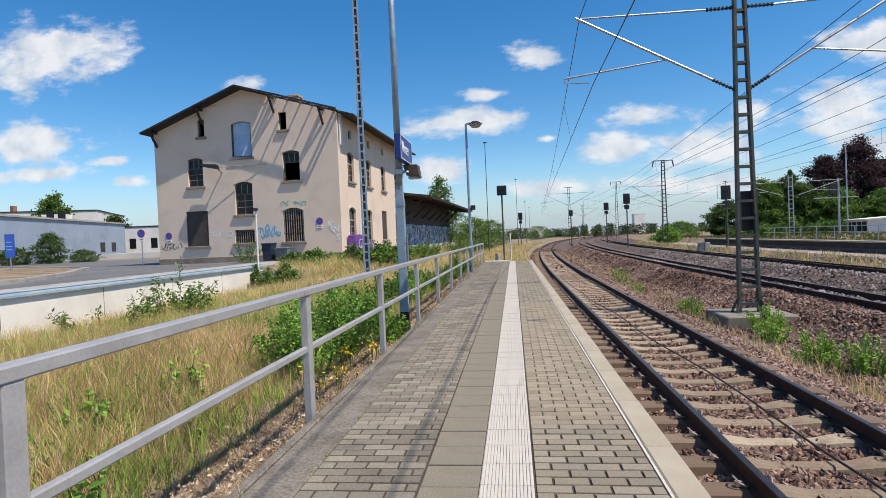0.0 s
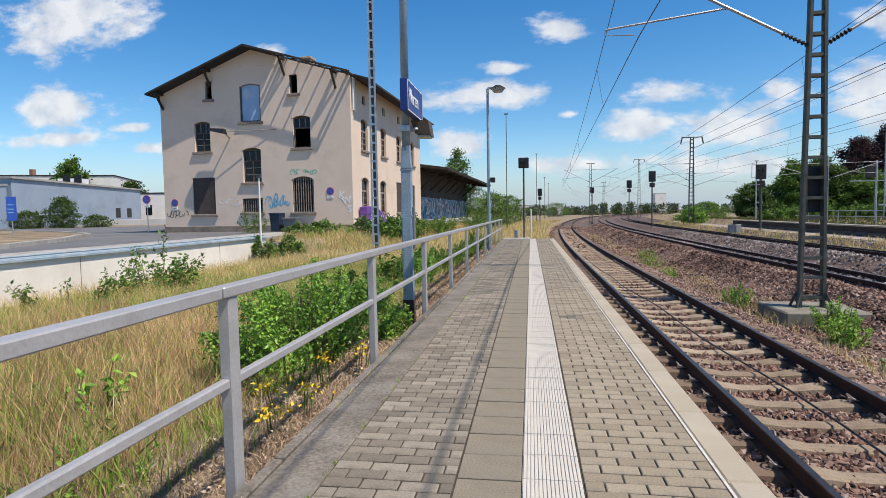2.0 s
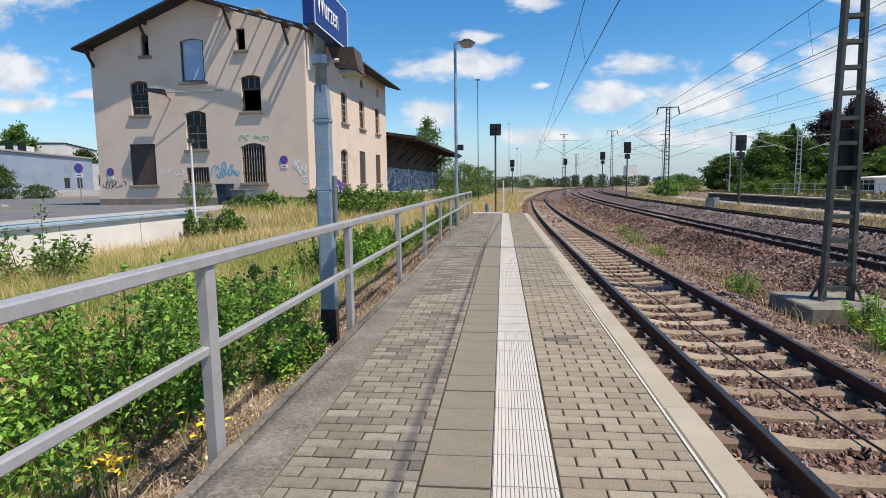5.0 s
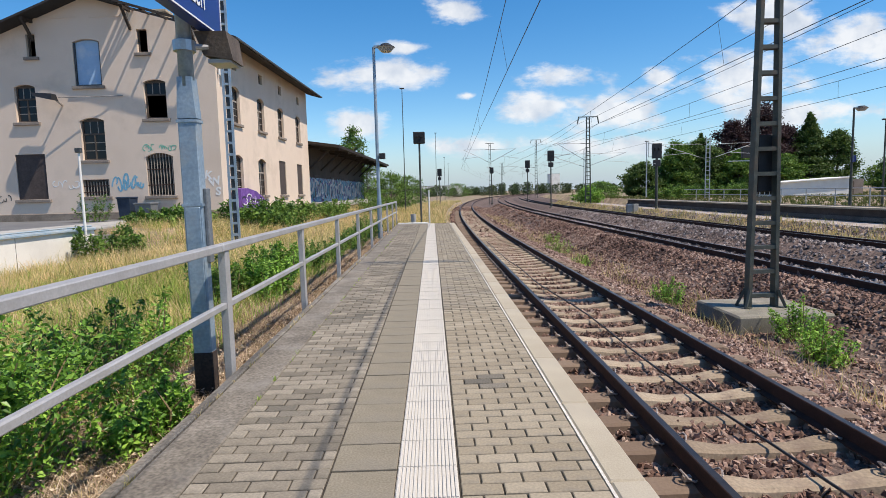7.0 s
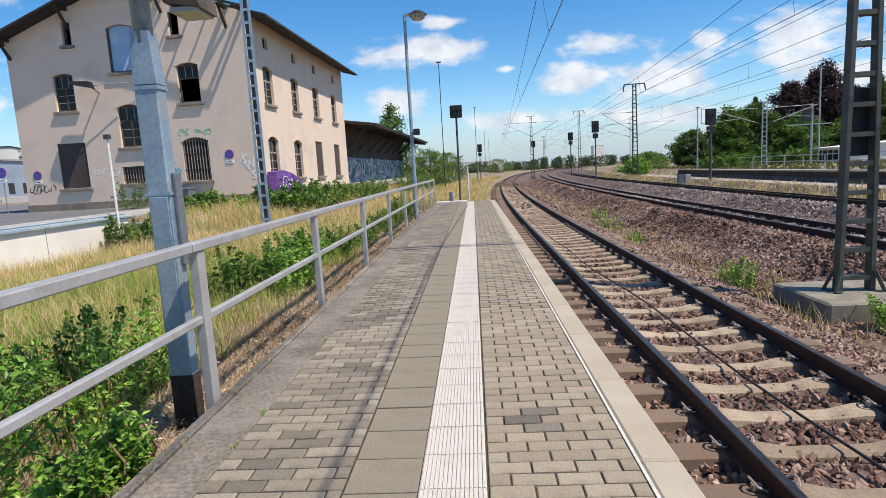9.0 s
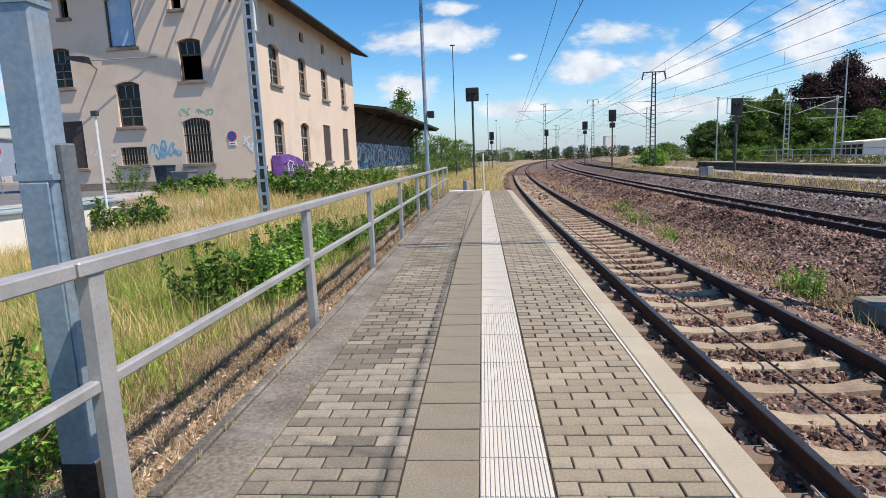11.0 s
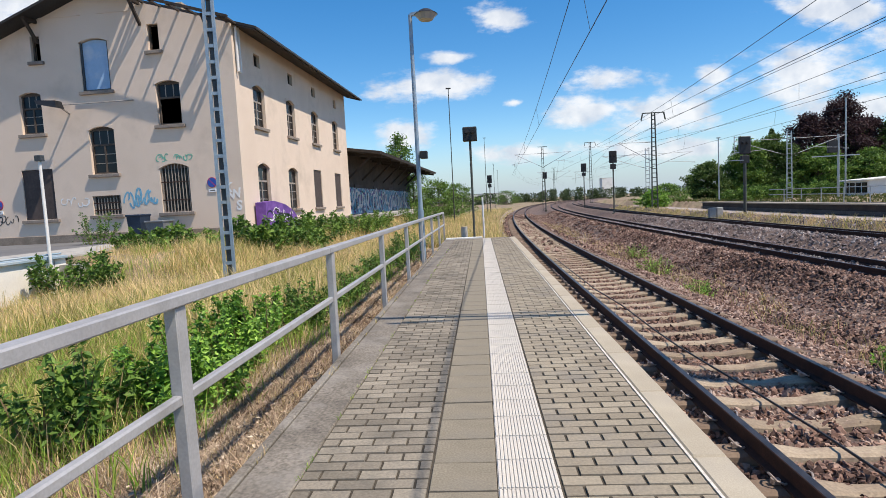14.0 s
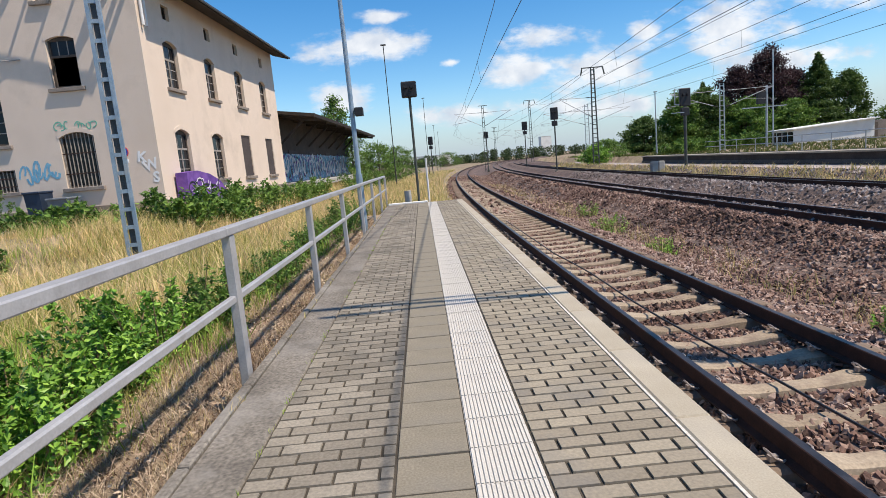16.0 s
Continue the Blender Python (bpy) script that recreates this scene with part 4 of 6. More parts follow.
def window(put, spec, flip):
    a, c, lo, hi, rise, kind = spec
    low_corner = hi - rise

    def bx(bm, xa, xb, d0, d1, za, zb):
        pa, pb = put(xa, za, d0), put(xb, zb, d1)
        x0, x1 = sorted((pa[0], pb[0]))
        y0, y1 = sorted((pa[1], pb[1]))
        box(bm, x0, x1, y0, y1, za, zb)

    fr = B()
    w = .07
    if kind == "board":
        bx(fr, a + .01, c - .01, .05, .1, lo + .01, hi - .01)
        for zz in (lo + .02, hi - .1):
            bx(fr, a + .01, c - .01, .03, .05, zz, zz + .08)
        win = part("window", fr, BOARD, house, "window closed with a dark board")
    elif kind == "panel":
        n = 10
        px = [a + .03 + (c - a - .06) * i / n for i in range(n + 1)]
        tops = [fr.verts.new(put(x, hi - .03 - arch_drop(x, a, c, rise), .14)) for x in px]
        bots = [fr.verts.new(put(px[0], lo + .03, .14)), fr.verts.new(put(px[-1], lo + .03, .14))]
        fr.faces.new([bots[0], bots[1]] + tops[::-1])
        win = part("window", fr, PANEL_BLUE, house, "window closed with a pale blue panel")
        f2 = B()
        for za, zb, xa, xb in ((lo, lo + w, a, c), (lo, low_corner, a, a + w), (lo, low_corner, c - w, c), ):
            bx(f2, xa, xb, .05, .13, za, zb)
        part("frame", f2, DARK_STEEL, win)
    else:
        ring = [[fr.verts.new(put(x, z, d)) for x, z in pts] for d in (.14, .22) for pts in (((a, lo), (c, lo), (c, hi), (a, hi)), ((a + w, lo + w), (c - w, lo + w), (c - w, low_corner - w * .4), (a + w, low_corner - w * .4)))]
        o0, i0, o1, i1 = ring
        for k in range(4):
            q = (k + 1) % 4
            fr.faces.new((o0[k], o0[q], i0[q], i0[k]))
            fr.faces.new((o1[k], i1[k], i1[q], o1[q]))
            fr.faces.new((i0[k], i0[q], i1[q], i1[k]))
            fr.faces.new((o0[q], o0[k], o1[k], o1[q]))
        bmesh.ops.recalc_face_normals(fr, faces=fr.faces)
        win = part("window", fr, FRAME_BROWN, house, "old timber window, partly broken")
        if kind in ("sash", "half"):
            tz = lo + (hi - lo) * .62
            mid = (a + c) / 2
            bars = [("transom", a + w, c - w, .14, .22, tz - .04, tz + .04)]
            if kind == "sash":
                bars.append(("mullion", mid - .035, mid + .035, .14, .22, lo + w, tz - .04))
                for f in (.33, .66):
                    zz = lo + w + (tz - lo - w) * f
                    bars.append(("glazing_bar", a + w, c - w, .16, .20, zz - .015, zz + .015))
            for f in (.33, .66):
                xx = a + (c - a) * f
                bars.append(("glazing_bar", xx - .018, xx + .018, .16, .20, tz, hi - rise * .5))
            for nm, *dims in bars:
                fb = B()
                bx(fb, *dims)
                part(nm, fb, FRAME_PALE if nm == "glazing_bar" or put is right else FRAME_BROWN, win)
        if kind == "sash":
            for i in range(2):
                gl = B()
                m = (a + c) / 2
                xa, xb = (a + w, m) if i == 0 else (m, c - w)
                bx(gl, xa, xb, .17, .176, lo + w, hi - .1)
                part("pane", gl, glass, win)
        if kind == "half":
            gl = B()
            bx(gl, a + w, c - w, .17, .176, lo + (hi - lo) * .62, hi - .1)
            part("pane", gl, glass, win)
        if kind == "bars":
            n = 9
            for i in range(n):
                br = B()
                xx = a + (c - a) * (i + .5) / n
                bx(br, xx - .015, xx + .015, .05, .08, lo, hi - arch_drop(xx, a, c, rise))
                part("iron_bar", br, FRAME_PALE, win, "flaking pale iron bar")
            for f in (.25, .62):
                br = B()
                zz = lo + (hi - lo) * f
                bx(br, a, c, .045, .055, zz - .02, zz + .02)
                part("iron_band", br, RUST, win)
            gl = B()
            bx(gl, a + w, c - w, .17, .176, lo + w, hi - .1)
            part("pane", gl, glass, win)
    if kind not in ("slit",) or flip == 0:
        sl = B()
        pa, pb = put(a - .14, lo - .16, -.12), put(c + .14, lo - .02, .14)
        box(sl, min(pa[0], pb[0]), max(pa[0], pb[0]), min(pa[1], pb[1]), max(pa[1], pb[1]), lo - .15, lo - .01, .012)
        part("sill", sl, SILL, win)


for s in FACADE:
    window(front, s, 0)
for s in SIDE:
    window(right, s, 1)
# brick arches in slight relief over the arched openings
for put, rows in ((front, FACADE), (right, SIDE)):
    for a, c, lo, hi, rise, kind in rows:
        if rise:
            b = B()
            n = 8
            px = [a - .05 + (c - a + .1) * i / n for i in range(n + 1)]
            for i in range(n):
                p = [put(px[i], hi - arch_drop(px[i], a, c, rise), -.015), put(px[i + 1], hi - arch_drop(px[i + 1], a, c, rise), -.015),
                     put(px[i + 1], hi + .16 - arch_drop(px[i + 1], a, c, rise), -.015), put(px[i], hi + .16 - arch_drop(px[i], a, c, rise), -.015)]
                q = [b.verts.new(v) for v in p]
                q2 = [b.verts.new((v[0], v[1] + .02, v[2]) if put is front else (v[0] - .02, v[1], v[2])) for v in p]
                b.faces.new(q)
                b.faces.new((q[3], q[2], q2[2], q2[3]))
                b.faces.new((q[0], q2[0], q2[1], q[1]))
            bmesh.ops.remove_doubles(b, verts=b.verts, dist=.0005)
            part("arch", b, PLASTER, house)
# wall lamp with its long arm and shadow
b = B()
tube(b, (-7.35, -.6, 6.22), (-4.55, -.03, 6.32), .022, n=8)
tube(b, (-7.55, -.02, 5.95), (-7.55, -.62, 6.2), .045, n=8)
part("lamp_arm", b, FRAME_PALE, house)
b = B()
va = [(-8.45, -.85, 6.45), (-7.5, -.85, 6.38), (-7.5, -.5, 6.38), (-8.45, -.5, 6.45)]
vb = [(-8.35, -.9, 6.28), (-7.45, -.92, 6.08), (-7.45, -.42, 6.08), (-8.35, -.45, 6.28)]
qa, qb = [b.verts.new(p) for p in va], [b.verts.new(p) for p in vb]
b.faces.new(qa)
b.faces.new(qb[::-1])
for i in range(4):
    b.faces.new((qa[i], qa[(i + 1) % 4], qb[(i + 1) % 4], qb[i]))
bmesh.ops.recalc_face_normals(b, faces=b.faces)
part("wall_lamp", b, BLACK, house, "dark wall lamp head on an arm")


def scrawl(parent, mat, put, x0, x1, z0, z1, n, w, seed, d=-.006):
    """Sprayed marks on a wall: a row of loops and hooks, each a part of its own."""
    r = random.Random(seed)
    for i in range(n):
        cx = x0 + (x1 - x0) * (i + r.uniform(.1, .9)) / n
        hz = (z1 - z0) / 2
        cz, rz_ = (z0 + z1) / 2 + r.uniform(-.3, .3) * hz, hz * r.uniform(.45, .95)
        rx_ = (x1 - x0) / n * r.uniform(.35, .8)
        a0, sweep, lean = r.uniform(0, 6.283), r.choice((-1, 1)) * r.uniform(2.2, 5.6), r.uniform(-.25, .35)
        pts = []
        for k in range(9):
            t = a0 + sweep * k / 8
            pts.append((cx + rx_ * math.cos(t) + lean * rz_ * math.sin(t), min(z1, max(z0, cz + rz_ * math.sin(t)))))
        wk = w * r.uniform(.7, 1.25)
        bm, rings, far = B(), [], d - .0004 * i
        for k, (u, v) in enumerate(pts):
            (ua, va), (ub, vb) = pts[max(k - 1, 0)], pts[min(k + 1, 8)]
            du, dv = ub - ua, vb - va
            s = wk / 2 / max(math.hypot(du, dv), .01)
            rings.append([bm.verts.new(put(u + e * dv * s, v - e * du * s, far + g)) for e, g in ((-1, .002), (-1, -.002), (1, -.002), (1, .002))])
        for p, q in zip(rings, rings[1:]):
            for k in range(4):
                bm.faces.new((p[k], p[(k + 1) % 4], q[(k + 1) % 4], q[k]))
        bm.faces.new(rings[0])
        bm.faces.new(rings[-1][::-1])
        bmesh.ops.recalc_face_normals(bm, faces=bm.faces[:])
        part("sprayed_mark", bm, mat, parent)


for mat, args in ((GRAF_BLUE, (front, -5.35, -3.95, 1.75, 2.6, 8, .075, 3)), (GRAF_GREEN, (front, -3.75, -2.2, 3.62, 3.98, 8, .05, 5)),
                       (GRAF_WHITE, (front, -8.3, -7.0, 1.85, 2.4, 6, .045, 8)), 
                       (BLACK, (front, -11.85, -10.6, 1.3, 1.75, 7, .035, 13))):
    scrawl(house, mat, *args)


def no_stopping(at, r, rz, parent=None, post=0):
    s = thing("no_stopping_sign", "round blue no-stopping sign with red border and white plate", "traffic sign", at, rz)
    b = B()
    tube(b, (0, .015, 0), (0, -.015, 0), r, n=28)
    part("red_disc", b, SIGN_RED, s)
    b = B()
    tube(b, (0, -.014, 0), (0, -.019, 0), r * .91, n=28)
    part("blue_disc", b, TRAFFIC_BLUE, s)
    b = B()
    bar(b, (-r * .6, -.021, r * .6), (r * .6, -.021, -r * .6), r * .12, .004, up=(0, 1, 0))
    part("red_stroke", b, SIGN_RED, s)
    b = B()
    box(b, -r * .8, r * .8, -.015, .015, -r * 1.85, -r * 1.2)
    pl = part("plate", b, SIGN_WHITE, s)
    b = B()
    bar(b, (-r * .5, -.018, -r * 1.52), (r * .5, -.018, -r * 1.52), r * .14, .004, up=(0, 1, 0))
    part("arrow", b, BLACK, pl)
    if post:
        b = B()
        tube(b, (0, .04, -post), (0, .04, r * .6), .03, n=8)
        part("pole", b, GALV, s)
    return s


for ch_, x, z, tilt in (("K", -.66, 2.42, 10), ("W", -.36, 2.1, -14), ("S", -.22, 1.62, 6)):
    tagged(lettering("graffiti", ch_, .55, GRAF_WHITE, house, pose(x, -.012, z, 90, tilt, 0), bold=.018), "white sprayed letter")
# painted side wall of the old ramp beside the long wall
b = B()
prof = [(.9, -.3), (.9, 1.72), (1.9, 1.78), (3.2, 1.62), (4.3, 1.3), (5.0, .8), (5.2, -.3)]
qa = [b.verts.new((.08, y, z)) for y, z in prof]
qb = [b.verts.new((.55, y, z)) for y, z in prof]
b.faces.new(qa)
b.faces.new(qb[::-1])
for i in range(len(prof)):
    j = (i + 1) % len(prof)
    b.faces.new((qa[i], qb[i], qb[j], qa[j]))
bmesh.ops.recalc_face_normals(b, faces=b.faces)
ramp_wall = part("ramp_wall", b, GRAF_PURPLE, house, "low ramp wall sprayed purple")
scrawl(ramp_wall, GRAF_WHITE, lambda x, z, d: (.556 + d * .1, x, z), 1.3, 4.2, .8, 1.5, 7, .05, 41, 0)
scrawl(ramp_wall, BLACK, lambda x, z, d: (.560 + d * .1, x, z), 1.2, 4.4, .6, 1.5, 5, .09, 43, 0)


for x, z in ((-11.4, 2.2), (-1.35, 2.66)):
    p = HOUSE_AT @ Vector((x, -.02, z))
    no_stopping(p, .225, -2.5)

# ---------------------------------------------------------------- goods shed behind the building
shed = thing("goods_shed", "long dark goods shed with wide canopy and graffiti on its wall", "building")
shed.matrix_basis = HOUSE_AT
b = B()
box(b, -11.5, -.25, D + .1, 46, -.3, 5.2)
part("wall", b, SHED_WALL_SHADED, shed)
b = B()
va = [b.verts.new(p) for p in ((-6, D + .05, 6.2), (2.35, D + .05, 4.95), (2.35, 51, 4.95), (-6, 51, 6.2), (-6, D + .05, 6.4), (2.4, D + .05, 5.15), (2.4, 51, 5.15), (-6, 51, 6.4))]
for q in ((3, 2, 1, 0), (4, 5, 6, 7), (0, 1, 5, 4), (1, 2, 6, 5), (2, 3, 7, 6), (3, 0, 4, 7)):
    b.faces.new([va[i] for i in q])
part("canopy_roof", b, TIMBER, shed, "dark timber canopy roof")
for i in range(9):
    b = B()
    yy = D + 1 + i * 4.0
    bar(b, (-.25, yy, 5.15), (2.2, yy, 4.85), .16, .2)
    if yy < 46:
        bar(b, (-.25, yy, 3.4), (1.4, yy, 4.85), .14, .14)
    part("canopy_beam", b, TIMBER, shed)
b = B()
box(b, -.25, 1.6, D + .3, 46, .35, .75, .02)
part("loading_dock", b, CONCRETE, shed, "concrete loading dock")
for i in range(5):
    b = B()
    box(b, 1.2, 1.5, D + 1.5 + i * 6, D + 1.8 + i * 6, -.3, .36)
    part("dock_pier", b, BRICK_RED, shed)
for i in range(4):
    b = B()
    y0 = D + 2.4 + i * 6.4
    box(b, -.26, -.2, y0, y0 + 2.2, .75, 3.0)
    part("gate", b, BOARD, shed, "dark timber gate")
b = B()
box(b, -.3, -.19, D + .6, D + 28, .78, 2.75)
part("mural", b, GRAF_MURAL, shed, "blue, white and violet graffiti band")
for mt, sd in ((GRAF_PURPLE, 21), (BLACK, 22), (GRAF_BLUE, 23), (GRAF_WHITE, 24)):
    scrawl(shed, mt, lambda x, z, d: (-.185 + .001 * (sd - 21), x, z), D + .8, D + 26, .85, 2.75, 26 if sd < 23 else 34, .16 if sd < 23 else .22, sd, 0)

# ---------------------------------------------------------------- masts, signals, lamps


def lattice_mast(name, x, y, z0, h, w0, w1, label, rungs=None, d=.16, cat="catenary mast", rz=0):
    m = thing(name, label, cat, (x, y, z0), rz)
    for sx in (-1, 1):
        b = B()
        bar(b, (sx * w0 / 2, 0, 0), (sx * w1 / 2, 0, h), .062, d, up=(0, 1, 0))
        part("leg", b, MAST_STEEL, m)
    n = rungs or int(h / .48)
    for i in range(n):
        z = h * (i + .5) / n
        w = w0 + (w1 - w0) * z / h
        b = B()
        box(b, -w / 2 + .03, w / 2 - .03, -d / 2 + .01, d / 2 - .01, z - .035, z + .035)
        part("batten", b, MAST_STEEL, m)
    return m


def insulator(bm, a, b_, r=.055, n=7):
    a, b_ = Vector(a), Vector(b_)
    tube(bm, a, b_, r * .45, n=8)
    for i in range(n):
        p = a.lerp(b_, (i + .5) / n)
        q = a.lerp(b_, (i + .5) / n + .06)
        tube(bm, p, q, r, r * .7, 10)


def cantilever(mast, side, reach, zt, w):
    """Stay tube, diagonal tube and registration arm on one side of a mast, in the mast's own space."""
    s = side
    e = w / 2 * s
    b = B()
    tube(b, (e + s * .65, 0, zt), (s * reach, 0, zt + .05), .026, n=8)
    part("stay_tube", b, GALV, mast)
    b = B()
    insulator(b, (e, 0, zt), (e + s * .65, 0, zt))
    part("insulator", b, BLACK, mast, "dark ribbed insulator")
    b = B()
    zl = zt - 2.05
    d = Vector((s * (reach + .12), 0, zt + .08)) - Vector((e, 0, zl))
    st = Vector((e, 0, zl)) + d * .14
    tube(b, st, Vector((e, 0, zl)) + d, .035, n=8)
    part("diagonal_tube", b, GALV, mast)
    b = B()
    insulator(b, (e, 0, zl), st)
    part("insulator", b, BLACK, mast, "dark ribbed insulator")
    b = B()
    q = Vector((e, 0, zl)) + d * .42
    tip = Vector((s * (reach + .45), 0, zt - 1.45))
    tube(b, q, tip, .024, n=8)
    tube(b, tip, tip + Vector((0, 0, -.13)), .018, n=6)
    tube(b, tip + Vector((-s * .02, 0, -.12)), tip + Vector((-s * .62, 0, -.15)), .014, n=6)
    part("registration_arm", b, GALV, mast)
    return mast


mastA = lattice_mast("catenary_mast", 6.10, 14.4, -.82, 8.6, .48, .21, "grey steel ladder-frame catenary mast on a concrete footing", 20)
cantilever(mastA, -1, 3.88, 7.62, .30)
cantilever(mastA, 1, 3.6, 7.62, .30)
for sx in (-1, 1):
    for sy in (-1, 1):
        b = B()
        bar(b, (sx * .24, sy * .06, 0), (sx * .24 + sx * .1, sy * .16, 0.0), .10, .03)
        bar(b, (sx * .25, sy * .08, .32), (sx * .36, sy * .16, 0), .04, .05)
        part("foot_bracket", b, MAST_STEEL, mastA)
b = B()
box(b, -.06, .33, .10, .22, 2.05, 3.05, .01)
part("dark_cabinet", b, BLACK, mastA, "dark box on the mast")
ft = B()
box(ft, 5.3, 6.95, 13.65, 15.2, -1.5, -.82, .03)
tagged(part("mast_footing", ft, FOOTING), "weathered concrete footing block of the mast", "footing")

for x, y, h, reach in ((9.97, 98.9, 9.9, 4.2), (19.5, 160, 9.6, 4.2)):
    m = lattice_mast("catenary_mast", x, y, -.75, h, .42, .25, "distant grey lattice catenary mast", 14)
    cantilever(m, -1, reach, h - 1.0, .3)
    cantilever(m, 1, reach, h - 1.0, .3)
    b = B()
    bar(b, (-.7, 0, h + .02), (.7, 0, h + .02), .08)
    part("crossbar", b, MAST_STEEL, m)
for x, y, h in ((18.75, 71.8, 10.35), (25.0, 139.4, 13.7)):
    m = lattice_mast("catenary_mast", x, y, -.65, h, .62, .32, "tall lattice catenary mast with a crossarm", 22, d=.3)
    b = B()
    bar(b, (-1.15, 0, h), (1.15, 0, h), .1)
    for sx in (-1, 1):
        bar(b, (sx * 1.1, 0, h), (sx * 1.25, 0, h - .75), .12)
    part("crossarm", b, MAST_STEEL, m)
    cantilever(m, -1, 3.6, 7.3, .4)
for x, y in ((37.5, 81.1), (25.0, 96)):
    m = lattice_mast("catenary_mast", x, y, -.5, 8.3, .62, .5, "grey catenary mast on the opposite platform", 14)
    for o in m.children:
        o.data.materials[0] = GALV
    cantilever(m, -1, 6.4, 7.4, .3)
    cantilever(m, 1, 6.4, 7.4, .3)


def wire(bm, a, b_, r, sag=0.0, n=8):
    a, b_ = Vector(a), Vector(b_)
    p = [a.lerp(b_, i / n) - Vector((0, 0, 4 * sag * (i / n) * (1 - i / n))) for i in range(n + 1)]
    path_tube(bm, p, r, 5)
    return p


SPANS = [-110, -47.8, 14.4, 98.9, 160, 220]
for c, zc, dy in ((2.2, 5.15, 0), (9.1, 5.15, 0), (13.9, 5.2, -20), (18.2, 5.2, -26)):
    cat_ = thing("overhead_line", "thin dark contact wire hung from a carrying rope", "overhead wire")
    for j, (ya, yb) in enumerate(zip(SPANS, SPANS[1:])):
        ya, yb = ya + dy, yb + dy
        st = .28 * (1 if j % 2 else -1)
        xa, xb = c + bend(ya), c + bend(yb)
        b = B()
        wire(b, (xa - st, ya, zc), (xb + st, yb, zc), .011, 0, 4)
        part("contact_wire", b, DARK_STEEL, cat_)
        b = B()
        p = wire(b, (xa, ya, zc + 1.7), (xb, yb, zc + 1.7), .011, .95, 10)
        part("carrying_rope", b, DARK_STEEL, cat_)
        for i in (1, 3, 5, 7, 9):
            b = B()
            f = i / 10
            tube(b, p[i], (xa - st + (xb - xa + 2 * st) * f, p[i].y, zc), .006, n=4, caps=False)
            part("dropper", b, DARK_STEEL, cat_)
fe = thing("feeder_line", "pair of dark feeder cables between tall masts", "overhead wire")
for off in (-1.2, 1.2):
    b = B()
    wire(b, (12.2 + off, -30, 9.8), (18.75 + off, 71.8, 8.9), .014, 1.2, 10)
    wire(b, (18.75 + off, 71.8, 8.9), (25.0 + off, 139.4, 12.0), .014, 1.0, 8)
    part("cable", b, DARK_STEEL, fe)


def light_signal(x, y, z0, h, w, hh, label, lower=True, rad=.07):
    s = thing("light_signal", label, "railway signal", (x, y, z0))
    b = B()
    tube(b, (0, 0, 0), (0, 0, h - hh * .4), rad, n=10)
    part("mast", b, MAST_STEEL, s)
    b = B()
    box(b, -w / 2, w / 2, -.12, .12, h - hh, h, .03)
    hd = part("signal_head", b, BLACK, s)
    for i in range(2):
        b = B()
        tube(b, ((i - .5) * w * .4, -.12, h - hh * .35), ((i - .5) * w * .4, -.26, h - hh * .35), w * .12, n=10)
        part("visor", b, BLACK, hd)
    if lower:
        b = B()
        box(b, -w * .38, w * .38, -.1, .1, h - hh - .62, h - hh - .1, .03)
        part("lower_head", b, BLACK, s)
    b = B()
    box(b, -.18, .18, -.18, .18, -.1, .16, .02)
    part("base", b, MAST_STEEL, s)
    return s


light_signal(13.6, 68.2, -.72, 6.4, .74, 1.2, "black light signal on a slim dark mast between tracks")
light_signal(15.75, 96.5, -.72, 6.85, .78, 1.25, "black light signal on a slim dark mast between tracks")
rs = light_signal(17.7, 48.55, -.92, 5.62, .72, 1.15, "black light signal with cage and platform beside the track", rad=.1)
for pa, pb in (((-.66, 0, 4.6), (-.3, 0, 4.6)), ((-.66, 0, 5.6), (-.3, 0, 5.6)), ((-.66, 0, 4.6), (-.66, 0, 5.65)), ((-1.05, -.3, 4.05), (-.2, -.3, 4.05))):
    b = B()
    bar(b, pa, pb, .04)
    part("cage_bar", b, GALV, rs)
es = light_signal(-.24, 30.3, -.5, 4.58, .52, .52, "black square signal screen on a thin pole at the platform end", lower=False, rad=.045)
light_signal(1.57, 95.4, -.5, 5.6, .7, 1.2, "small black light signal beside the dry grass")
light_signal(10.25, 99.2, -.75, 6.0, .62, 1.0, "small black signal on the lattice mast", lower=False)
b = B()
tube(b, (0, 0, 0), (0, 0, 2.0), .035, n=8)
mp = thing("marker_post", "slim white marker post at the platform end", "marker post", (.12, 31.2, -.5))
part("post", b, HOUSE_WHITE, mp)
bc = B()
tube(bc, (-.62, 30.6, -.5), (-.62, 30.6, .42), .13, .12, 12)
tagged(part("concrete_bollard", bc, CONCRETE), "short grey concrete bollard at the platform end", "bollard")


def street_lamp(x, y, z0, h, label, hood=True, mat=None, thin=1.0):
    s = thing("platform_lamp", label, "lamp post", (x, y, z0))
    b = B()
    tube(b, (0, 0, 0), (0, 0, 1.6), .085 * thin, .08 * thin, 12)
    tube(b, (0, 0, 1.6), (0, 0, h), .06 * thin, .05 * thin, 12)
    part("pole", b, mat or POLE_BLUE, s)
    if hood:
        b = B()
        bar(b, (0, 0, h), (.2, 0, h + .03), .09, .08)
        part("neck", b, POLE_BLUE, s)
        b = B()
        tube(b, (.42, 0, h - .02), (.42, 0, h + .10), .32, .14, 14)
        hd = part("hood", b, BLACK, s)
        b = B()
        tube(b, (.42, 0, h - .16), (.42, 0, h - .02), .18, .30, 14)
        part("glass_bowl", b, lens, hd)
    else:
        b = B()
        box(b, -.22, .22, -.12, .12, h - .04, h + .05, .02)
        part("lamp_head", b, DARK_STEEL, s)
    return s


